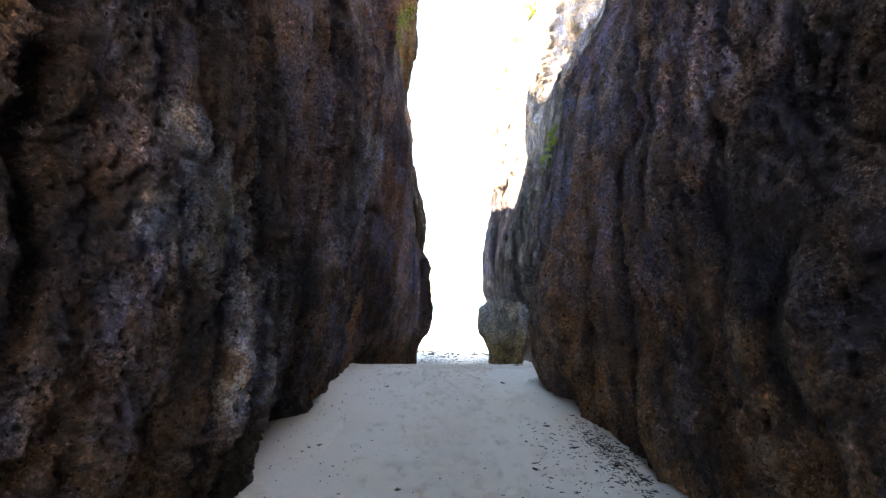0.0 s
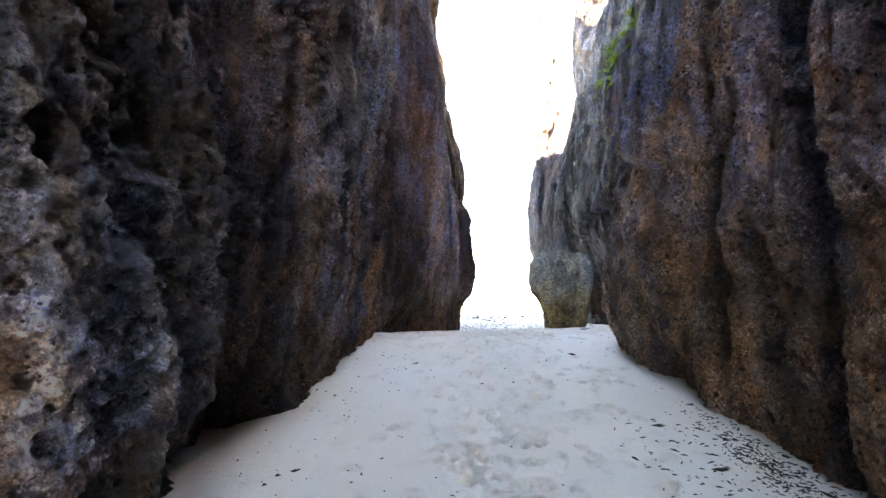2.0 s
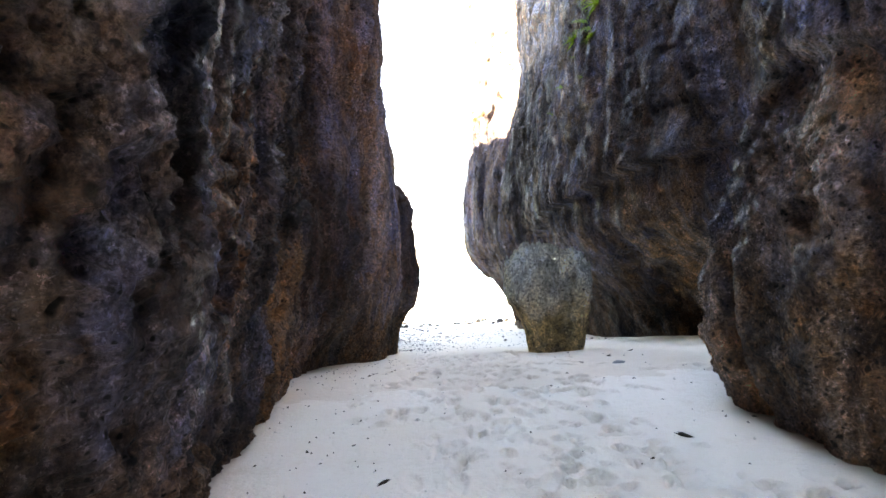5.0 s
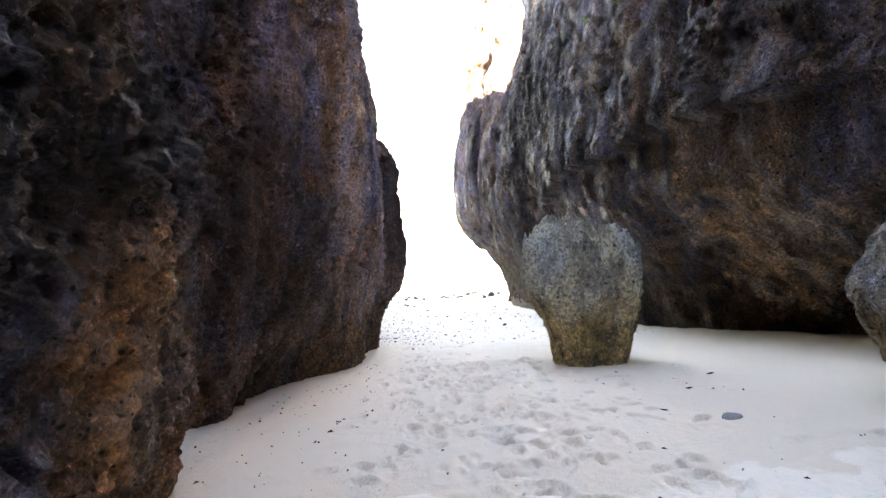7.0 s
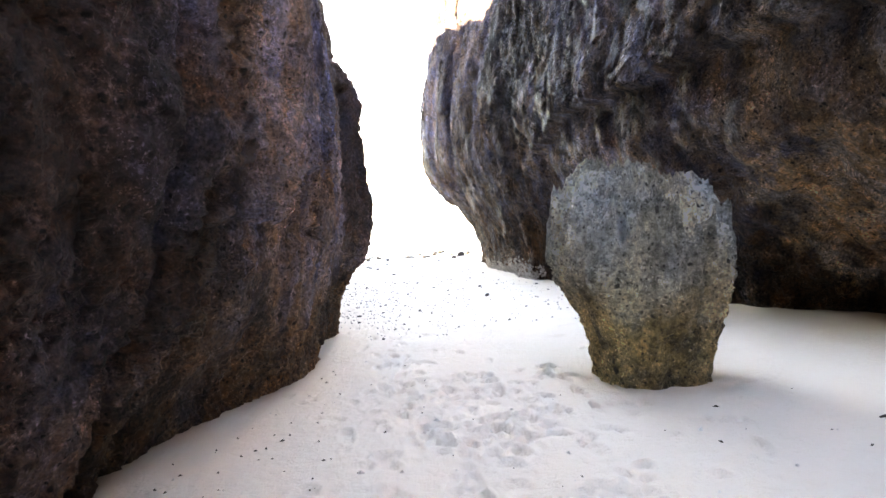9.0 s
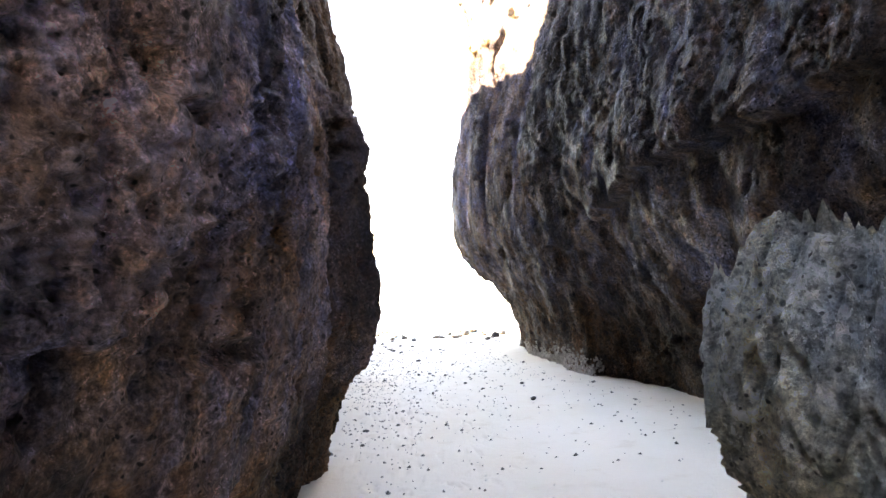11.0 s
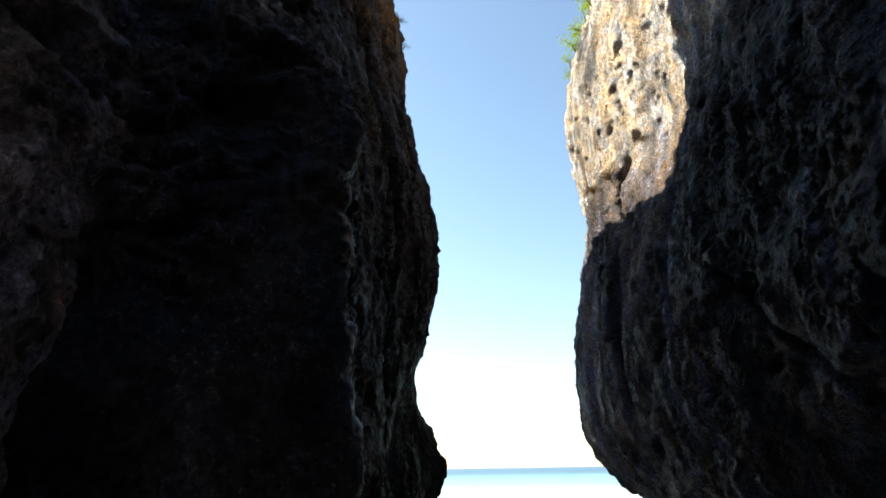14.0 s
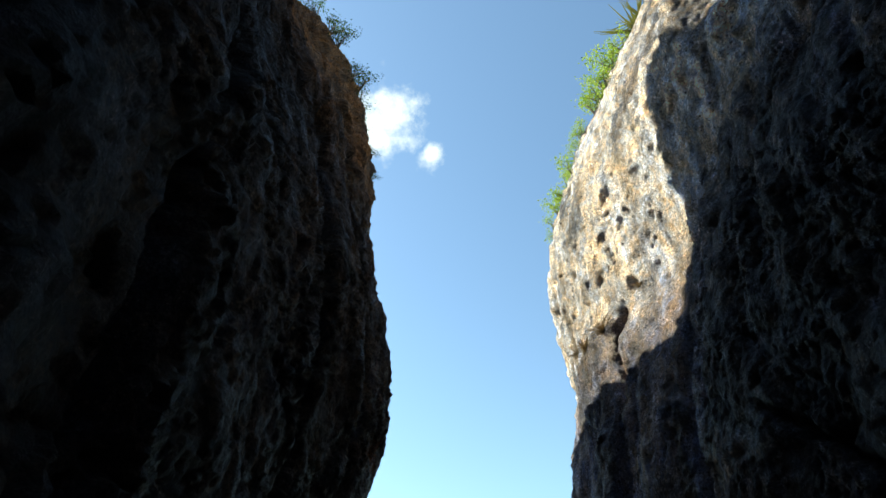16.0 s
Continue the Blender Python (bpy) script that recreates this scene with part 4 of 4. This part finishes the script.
def plain(name, colours, rough=0.9, scale=30.0):
    m, n, l, bsdf = material(name, rough)
    co = n.new("ShaderNodeTexCoord").outputs["Object"]
    info = n.new("ShaderNodeObjectInfo")
    isle = n.new("ShaderNodeNewGeometry")
    rnd = math_node(n, l, "FRACT", math_node(n, l, "ADD", info.outputs["Random"], isle.outputs["Random Per Island"]), 0)
    col = mix(n, l, rnd, colours[0], colours[1])
    col = mix(n, l, ramp(n, l, noise_node(n, l, co, scale, 6, 0.7), 0.4, 0.65), col, colours[2])
    l.new(col, bsdf.inputs["Base Color"])
    bump(n, l, bsdf, noise_node(n, l, co, scale * 1.5, 6, 0.7), 0.7, 0.01)
    return m


STONE = plain("beach_stone", ((0.10, 0.095, 0.09), (0.26, 0.25, 0.235), (0.05, 0.048, 0.045)), 0.85)
WET = plain("wet_dark_stone", ((0.022, 0.022, 0.021), (0.05, 0.048, 0.045), (0.014, 0.014, 0.013)), 0.45)
SLATE = plain("blue_grey_stone", ((0.20, 0.23, 0.25), (0.24, 0.26, 0.27), (0.10, 0.11, 0.12)), 0.7)
WEED = plain("dry_dark_weed", ((0.022, 0.018, 0.014), (0.07, 0.05, 0.03), (0.03, 0.025, 0.018)), 0.8)
BARK = plain("grey_bark", ((0.14, 0.11, 0.08), (0.18, 0.15, 0.12), (0.07, 0.055, 0.04)), 0.9)
STRAW = plain("dry_straw", ((0.34, 0.24, 0.12), (0.42, 0.32, 0.18), (0.22, 0.15, 0.08)), 0.9)


def leaf_material(name, a, b):
    m, n, l, bsdf = material(name, 0.55)
    isle = n.new("ShaderNodeNewGeometry")
    col = mix(n, l, isle.outputs["Random Per Island"], a, b)
    l.new(col, bsdf.inputs["Base Color"])
    thin = n.new("ShaderNodeBsdfTranslucent")
    l.new(mix(n, l, 1.0, col, (1.0, 0.95, 0.5), "MULTIPLY"), thin.inputs["Color"])
    both = n.new("ShaderNodeMixShader")
    both.inputs[0].default_value = 0.45
    l.new(bsdf.outputs[0], both.inputs[1])
    l.new(thin.outputs[0], both.inputs[2])
    l.new(both.outputs[0], n["Material Output"].inputs["Surface"])
    return m


LEAF = leaf_material("bright_green_leaf", (0.13, 0.26, 0.03), (0.34, 0.42, 0.06))
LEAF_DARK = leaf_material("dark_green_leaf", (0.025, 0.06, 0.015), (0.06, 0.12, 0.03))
FROND = leaf_material("olive_frond", (0.05, 0.06, 0.02), (0.12, 0.12, 0.04))


def mesh_of(name, verts, faces, material, smooth=False):
    me = bpy.data.meshes.new(name)
    me.from_pydata([tuple(v) for v in verts], [], faces)
    me.validate()
    if smooth:
        me.polygons.foreach_set("use_smooth", np.full(len(me.polygons), True))
    me.materials.append(material)
    return me


def stone_mesh(name, seed, flat, material, sub=2):
    """A worn stone about one unit across."""
    bm = bmesh.new()
    bmesh.ops.create_icosphere(bm, subdivisions=sub, radius=0.5)
    p = np.array([v.co[:] for v in bm.verts])
    k = 1 + 0.38 * pnoise(p + seed * 5.3, 0.55, 71) + 0.16 * pnoise(p + seed * 5.3, 0.22, 72)
    p = p * k[:, None] * np.array((1.0, 0.72, flat))
    for v, c in zip(bm.verts, p):
        v.co = c
    me = bpy.data.meshes.new(name)
    bm.to_mesh(me)
    bm.free()
    me.polygons.foreach_set("use_smooth", np.full(len(me.polygons), True))
    me.materials.append(material)
    return me


def beach_stones():
    rng = random.Random(11)
    kinds = [stone_mesh("beach_stone", k, 0.35 + 0.09 * k, STONE) for k in range(5)]
    wet = [stone_mesh("shore_stone", k, 0.42 + 0.09 * k, WET) for k in range(5)]
    made = 0
    while made < 260:
        y = 19.5 + 19.0 * rng.random() ** 0.8
        x = rng.uniform(-1.4, 4.4)
        if y < 24 and x > 0.9 and rng.random() < 0.85:
            continue
        place, name = drop(x, y)
        if not name.startswith("ground"):
            continue
        size = rng.choice((0.035, 0.04, 0.05, 0.055, 0.07, 0.1)) * (1.0 if y < 33 else 1.7)
        ob = new("beach_stone", kinds[made % 5])
        ob.matrix_world = Matrix.Translation(place + Vector((0, 0, size * 0.08))) @ pose(0, 0, 0, rng.uniform(-12, 12), rng.uniform(-12, 12), rng.uniform(0, 360)) @ Matrix.Scale(size, 4)
        tagged(ob, "small dark grey stone half sunk in beach sand", "stone", "stones on the beach")
        made += 1
    for x, y, size, k in ((3.6, 38.9, 0.55, 1), (1.1, 37.2, 0.32, 2), (-0.6, 38.6, 0.38, 3), (0.4, 39.6, 0.30, 0), (4.6, 37.0, 0.45, 4), (2.4, 38.2, 0.26, 1), (5.2, 38.4, 0.5, 2), (4.1, 36.2, 0.3, 3), (2.9, 39.3, 0.28, 4), (0.8, 30.4, 0.16, 0), (2.37, 23.4, 0.13, 1)):
        ob = new("shore_stone", wet[k])
        ob.matrix_world = Matrix.Translation(drop(x, y)[0] + Vector((0, 0, size * 0.15))) @ pose(0, 0, 0, 5, -6, 40 * k) @ Matrix.Scale(size, 4)
        tagged(ob, "dark rounded boulder wet at the water's edge", "stone", "boulders along the waterline")
    ob = new("flat_stone", stone_mesh("flat_stone", 9, 0.2, SLATE))
    ob.matrix_world = Matrix.Translation(drop(1.62, 12.36)[0] + Vector((0, 0, 0.008))) @ pose(0, 0, 0, 4, -6, 20) @ Matrix.Scale(0.15, 4)
    tagged(ob, "flat blue-grey stone lying on smooth sand", "stone")
    reefs = [stone_mesh("reef_rock", 13 + k, 0.42 + 0.12 * k, WEED, 2) for k in range(3)]
    rng = random.Random(29)
    for k in range(72):
        x = rng.gauss(-1.3, 1.0) if k < 44 else rng.uniform(1.0, 7.0)
        y = (39.0 + 0.25 * abs(x) if k < 44 else 38.0) + rng.uniform(-0.6, 2.2)
        size = rng.uniform(0.13, 0.42)
        ob = new("reef_rock", reefs[k % 3])
        ob.matrix_world = Matrix.Translation((x, y, max(-2.33, drop(x, y)[0].z) + 0.05 * size)) @ pose(0, 0, 0, rng.uniform(-9, 9), rng.uniform(-9, 9), rng.uniform(0, 360)) @ Matrix.Scale(size, 4)
        tagged(ob, "low weed-covered dark reef rock awash at the shore", "rock", "reef rocks at the shore")


beach_stones()


def scatter(name, label, category, count, seed, where, size, material, long):
    """One mesh of many small flakes or grains on the sand."""
    rng = random.Random(seed)
    verts, faces = [], []
    for k in range(count):
        x, y = where(rng)
        place, under = drop(x, y)
        if not under.startswith("ground"):
            continue
        a, s = rng.uniform(0, 6.3), size * rng.lognormvariate(0, 0.45)
        ux, uy = Vector((math.cos(a), math.sin(a), rng.uniform(-0.12, 0.12))), Vector((-math.sin(a), math.cos(a), rng.uniform(-0.3, 0.3)))
        w = s / long
        base = len(verts)
        lift = Vector((0, 0, 0.25 * w + 0.002))
        verts += [place + ux * s * 0.5, place + uy * w * 0.5, place - ux * s * 0.5, place - uy * w * 0.5, place + lift * 2 + ux * s * rng.uniform(-0.15, 0.15), place - lift]
        for i in range(4):
            faces.append((base + i, base + (i + 1) % 4, base + 4))
            faces.append((base + (i + 1) % 4, base + i, base + 5))
    tagged(new(name, mesh_of(name, verts, faces, material)), label, category, kind="stuff")


scatter("weed_litter", "dark dry weed and leaf litter strewn at the cliff foot", "litter", 1100, 3, lambda r: (r.gauss(1.86, 0.15) + 0.05 * math.sin(9 * r.random()), r.gauss(6.4, 0.65)) if r.random() < 0.8 else (r.uniform(0.9, 2.0), r.uniform(4.6, 7.4)), 0.042, WEED, 6.0)
scatter("leaf_litter", "scattered dark leaf bits and twigs on trodden sand", "litter", 300, 4, lambda r: (r.uniform(-2.0, 2.4), 3.5 + 13 * r.random() ** 1.5), 0.02, WEED, 2.6)
scatter("cliff_foot_litter", "dark crumbs of rock and leaf along the cliff foot", "litter", 260, 8, lambda r: (r.uniform(-2.1, -0.9), r.uniform(4.5, 17.5)), 0.022, WEED, 2.0)
scatter("gravel", "small dark gravel over the seaward sand", "gravel", 3000, 6, lambda r: (r.uniform(-1.5, 4.4) if r.random() < 0.55 else r.gauss(-0.4, 0.6), 18.5 + 20 * r.random() ** 0.75), 0.03, STONE, 1.5)
scatter("shell_bits", "pale shell and coral bits on the sand", "shells", 260, 7, lambda r: (r.uniform(-2.0, 2.2), r.uniform(4, 26)), 0.02, plain("bleached_shell", ((0.7, 0.66, 0.6), (0.75, 0.72, 0.68), (0.6, 0.55, 0.48))), 1.5)


def tide_crust():
    """Pale barnacle and salt crust in a ragged band along the foot of the eastern sea cliff."""
    rng = random.Random(31)
    verts, faces = [], []
    for k in range(1500):
        y = rng.uniform(25.3, 31.5)
        low = float(np.interp(y, SLOPE_Y, SLOPE_Z))
        z = low + abs(rng.gauss(0, 0.22)) * (1.0 if y < 28 else 0.6)
        hit, place, normal, _, ob, _ = scene.ray_cast(ground_view, Vector((1.5, y, z)), Vector((1, 0, 0)))
        if not hit or not ob.name.startswith("cliff"):
            continue
        s = rng.uniform(0.02, 0.07)
        a = normal.orthogonal().normalized()
        b = normal.cross(a)
        o = len(verts)
        verts += [place + a * s, place + b * s * 0.8, place - a * s * 0.9, place - b * s, place + normal * s * 0.7 - Vector((0, 0, s * 0.4)), place - normal * 0.02]
        for i in range(4):
            faces += [(o + i, o + (i + 1) % 4, o + 4), (o + (i + 1) % 4, o + i, o + 5)]
    tagged(new("tide_crust", mesh_of("tide_crust", verts, faces, plain("pale_crust", ((0.30, 0.27, 0.24), (0.48, 0.44, 0.40), (0.2, 0.18, 0.17)), 0.9))), "pale barnacle crust along the cliff foot", "barnacles", kind="stuff")


tide_crust()


def weed_scraps():
    """Single scraps of weed and leaf that lie clear of the rest."""
    def scrap(seed):
        rng = random.Random(seed)
        verts, faces = [], []
        for k in range(7):
            a, s = rng.uniform(-0.4, 0.4), rng.uniform(0.5, 1.0)
            o = Vector((rng.uniform(-0.2, 0.2), rng.uniform(-0.15, 0.15), 0.03))
            u, w = Vector((math.cos(a), math.sin(a), 0)) * s * 0.5, Vector((-math.sin(a), math.cos(a), 0)) * 0.05
            b = len(verts)
            verts += [o - u, o + w + Vector((0, 0, 0.1)), o + u + Vector((0, 0, 0.12)), o - w + Vector((0, 0, 0.1)), o + Vector((0, 0, -0.06))]
            faces += [(b, b + 1, b + 2, b + 3), (b, b + 4, b + 1), (b + 1, b + 4, b + 2), (b + 2, b + 4, b + 3), (b + 3, b + 4, b)]
        return mesh_of("weed_scrap", verts, faces, WEED)
    kinds = [scrap(k) for k in range(4)]
    rng = random.Random(21)
    spots = [(1.05, 9.82, 0.12), (0.95, 12.8, 0.06), (-0.93, 9.5, 0.09), (0.55, 11.3, 0.05), (0.7, 5.0, 0.12), (0.9, 5.6, 0.1), (-0.4, 5.1, 0.12), (-1.35, 6.3, 0.09), (1.45, 6.4, 0.12), (1.3, 7.2, 0.11), (1.3, 12.7, 0.06), (1.9, 13.4, 0.07), (2.4, 13.9, 0.08), (-0.1, 8.4, 0.07)]
    spots += [(rng.uniform(-1.6, 2.0), rng.uniform(4.0, 17.0), rng.uniform(0.02, 0.04)) for k in range(26)]
    for k, (x, y, size) in enumerate(spots):
        place, under = drop(x, y)
        if under.startswith("ground"):
            ob = new("weed_scrap", kinds[k % 4])
            ob.matrix_world = Matrix.Translation(place) @ pose(0, 0, 0, 0, 0, rng.uniform(0, 360)) @ Matrix.Scale(size, 4)
            tagged(ob, "curled scrap of dark dry weed on sand", "seaweed", "weed scraps on the sand")


weed_scraps()


def tube(points, radii, sides=6):
    """A tapered branch along points."""
    verts, faces = [], []
    for i, p in enumerate(points):
        way = (points[min(i + 1, len(points) - 1)] - points[max(i - 1, 0)]).normalized()
        a = way.orthogonal().normalized()
        b = way.cross(a)
        verts += [p + (a * math.cos(t) + b * math.sin(t)) * radii[i] for t in (2 * math.pi * k / sides for k in range(sides))]
    for i in range(len(points) - 1):
        for k in range(sides):
            faces.append((i * sides + k, i * sides + (k + 1) % sides, (i + 1) * sides + (k + 1) % sides, (i + 1) * sides + k))
    return verts, faces


def shrub(seed, leaves, leaf, material, label, category="shrub", spread_out=0.55):
    """A bush of about one metre: forked stems and a ragged crown of single leaves."""
    rng = random.Random(seed)
    root = tagged(new("shrub"), label, category, "shrubs on the cliffs")
    tips = []
    for k in range(6):
        a, r = rng.uniform(0, 6.3), rng.uniform(0.2, spread_out)
        end = Vector((math.cos(a) * r, math.sin(a) * r, rng.uniform(0.35, 0.95)))
        mid = end * 0.5 + Vector((rng.uniform(-0.1, 0.1), rng.uniform(-0.1, 0.1), 0.06))
        v, f = tube([Vector((0, 0, -0.15)), mid, end], [0.03, 0.02, 0.008])
        ob = new("stem", mesh_of("stem", v, f, BARK, True))
        ob.parent = root
        tips += [end, mid, end * 0.8 + Vector((rng.uniform(-0.2, 0.2), rng.uniform(-0.2, 0.2), 0.05)), end + Vector((rng.uniform(-0.15, 0.15), rng.uniform(-0.15, 0.15), 0.1))]
    verts, faces = [], []
    for k in range(leaves):
        o = rng.choice(tips) + Vector((rng.gauss(0, 0.11), rng.gauss(0, 0.11), rng.gauss(0, 0.09)))
        u = Vector((rng.gauss(0, 1), rng.gauss(0, 1), rng.gauss(0.2, 0.6))).normalized()
        w = u.cross(Vector((rng.gauss(0, 1), rng.gauss(0, 1), rng.gauss(0, 1)))).normalized()
        s = leaf * rng.uniform(0.6, 1.3)
        n = u.cross(w) * s * 0.15
        b = len(verts)
        verts += [o, o + u * s * 0.45 + w * s * 0.26 + n, o + u * s, o + u * s * 0.45 - w * s * 0.26 + n]
        faces += [(b, b + 1, b + 2), (b, b + 2, b + 3)]
    ob = new("foliage", mesh_of("foliage", verts, faces, material))
    ob.parent = root
    return root


def grass_tuft(seed, blades, material, label, height=1.0, wide=0.02, droop=0.5, category="grass"):
    """A tuft of arching blades about one metre long."""
    rng = random.Random(seed)
    root = tagged(new("grass_tuft"), label, category, "tufts on the cliffs")
    verts, faces = [], []
    for k in range(blades):
        a, out, h = rng.uniform(0, 6.3), rng.uniform(0.15, 0.7), height * rng.uniform(0.5, 1.0)
        way, side = Vector((math.cos(a), math.sin(a), 0)), Vector((-math.sin(a), math.cos(a), 0))
        b = len(verts)
        for i in range(5):
            t = i / 4
            p = way * out * t * t * 1.1 + Vector((0, 0, h * (t - droop * t * t) - 0.05))
            w = wide * (1 - t) + 0.002
            verts += [p - side * w, p + side * w]
        for i in range(4):
            faces.append((b + 2 * i, b + 2 * i + 1, b + 2 * i + 3, b + 2 * i + 2))
    ob = new("foliage", mesh_of("foliage", verts, faces, material))
    ob.parent = root
    return root


def cling(root, side, y, z, size, turn, used):
    """Set a plant, or a copy of it, where a level line at y, z meets the cliff on that side."""
    hit, place, normal, _, ob, _ = scene.ray_cast(ground_view, Vector((0.6, y, z)), Vector((side, 0, 0)))
    if not hit:
        return
    m = Matrix.Translation(place + Vector((0.05 * side, 0, -0.04))) @ pose(0, 0, 0, 0, -28 * side, turn)
    if used:
        root = copy_thing(root, m)
    root.matrix_basis = m
    root.scale = (size, size, size)


def plants():
    bright = shrub(1, 620, 0.085, LEAF, "sunlit yellow-green shrub growing on the cliff edge")
    leafy = shrub(2, 700, 0.07, LEAF, "dense light green shrub rooted in bare limestone")
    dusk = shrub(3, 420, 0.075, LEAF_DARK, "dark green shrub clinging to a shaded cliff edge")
    straw = grass_tuft(4, 90, STRAW, "dry straw-coloured tuft on a rock ledge")
    green = grass_tuft(5, 120, LEAF, "green fern-like tuft hanging on the rock face", 0.8, 0.03, 0.8)
    palm = grass_tuft(6, 90, FROND, "olive screw-pine with drooping fronds on the crest", 1.1, 0.035, 0.75, "palm")
    rng = random.Random(9)
    used = set()
    rows = []
    for z, y, size in ((12.4, 31.7, 0.7), (13.0, 31.6, 0.8), (13.7, 31.5, 0.9), (14.5, 31.4, 0.9), (15.3, 31.4, 0.8), (17.6, 31.2, 1.0), (18.4, 31.2, 1.2), (19.2, 31.2, 1.2), (20.2, 31.0, 1.3), (21.5, 31.0, 1.2), (16.4, 31.3, 0.7)):
        rows.append((rng.choice((bright, leafy)), 1, y, z, size))
    rows += [(palm, 1, 30.8, 22.8, 2.4), (palm, 1, 30.9, 24.2, 2.0)]
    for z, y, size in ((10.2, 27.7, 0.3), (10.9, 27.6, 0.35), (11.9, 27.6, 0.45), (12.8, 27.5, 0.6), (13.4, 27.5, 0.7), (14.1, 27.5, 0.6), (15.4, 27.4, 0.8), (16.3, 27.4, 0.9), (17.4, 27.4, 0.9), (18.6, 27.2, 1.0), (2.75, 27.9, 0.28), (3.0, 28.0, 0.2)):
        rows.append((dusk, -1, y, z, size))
    rows += [(straw, 1, 30.0, 7.35, 0.7), (straw, 1, 30.5, 7.5, 0.6), (straw, 1, 29.4, 7.4, 0.6), (straw, 1, 31.4, 8.1, 0.5), (straw, 1, 28.6, 7.9, 0.5)]
    for y, z, size in ((21.3, 7.9, 0.7), (20.8, 8.3, 0.8), (22.0, 7.8, 0.7), (20.6, 7.3, 0.6), (19.6, 7.9, 0.7), (19.0, 8.2, 0.7), (21.0, 7.6, 0.8), (20.4, 7.9, 0.8), (21.6, 7.2, 0.5), (20.0, 8.4, 0.6), (22.6, 6.9, 0.5), (19.2, 8.6, 0.6), (23.4, 6.4, 0.4), (18.2, 7.6, 0.45), (21.2, 6.6, 0.35)):
        rows.append((green, 1, y - 3.2, z - 1.5, size * 0.8))
    for y, z, size in ((14.6, 8.6, 0.6), (15.0, 9.2, 0.8), (14.4, 9.8, 0.8), (15.3, 8.2, 0.5)):
        rows.append((green if size < 0.7 else leafy, -1, y, z, size))
    for root, side, y, z, size in rows:
        cling(root, side, y, z, size, rng.uniform(0, 360), root.name in used)
        used.add(root.name)


plants()


# ---- far off: two small clouds over the sea ----
def cloud(way, width, height, turn, seed):
    m, n, l, bsdf = material("cloud_vapour", 1.0)
    co = n.new("ShaderNodeTexCoord").outputs["Object"]
    dist = n.new("ShaderNodeVectorMath")
    dist.operation = "LENGTH"
    mp = n.new("ShaderNodeMapping")
    mp.inputs["Scale"].default_value = (2 / width, 2 / height, 1)
    l.new(co, mp.inputs["Vector"])
    l.new(mp.outputs[0], dist.inputs[0])
    off = n.new("ShaderNodeMapping")
    off.inputs["Location"].default_value = (seed * 31.0, seed * 17.0, 0)
    l.new(co, off.inputs["Vector"])
    puff = noise_node(n, l, off.outputs[0], 0.016, 9, 0.62)
    body = math_node(n, l, "SUBTRACT", math_node(n, l, "MULTIPLY", puff, 2.1), math_node(n, l, "MULTIPLY", dist.outputs["Value"], 0.95))
    alpha = math_node(n, l, "MULTIPLY", ramp(n, l, body, 0.15, 1.0), 0.95)
    glow, clear, both = n.new("ShaderNodeEmission"), n.new("ShaderNodeBsdfTransparent"), n.new("ShaderNodeMixShader")
    glow.inputs["Color"].default_value, glow.inputs["Strength"].default_value = (0.93, 0.96, 1.0, 1), 0.48
    l.new(alpha, both.inputs[0])
    l.new(clear.outputs[0], both.inputs[1])
    l.new(glow.outputs[0], both.inputs[2])
    l.new(both.outputs[0], n["Material Output"].inputs["Surface"])
    w, h = width / 2, height / 2
    ob = new("backdrop_cloud", mesh_of("backdrop_cloud", [(-w, -h, 0), (w, -h, 0), (w, h, 0), (-w, h, 0)], [(0, 1, 2, 3)], m))
    at = Vector((0.3, 19.7, 1.1)) + Vector(way).normalized() * 1200
    ob.matrix_world = look(at, (0.3, 19.7, 1.1), turn)
    tagged(ob, "small white fair-weather cloud in the blue sky", "cloud", kind="structure")


cloud((-0.133, 0.560, 0.820), 190, 230, 35, 1)
cloud((-0.050, 0.615, 0.787), 70, 80, 10, 2)
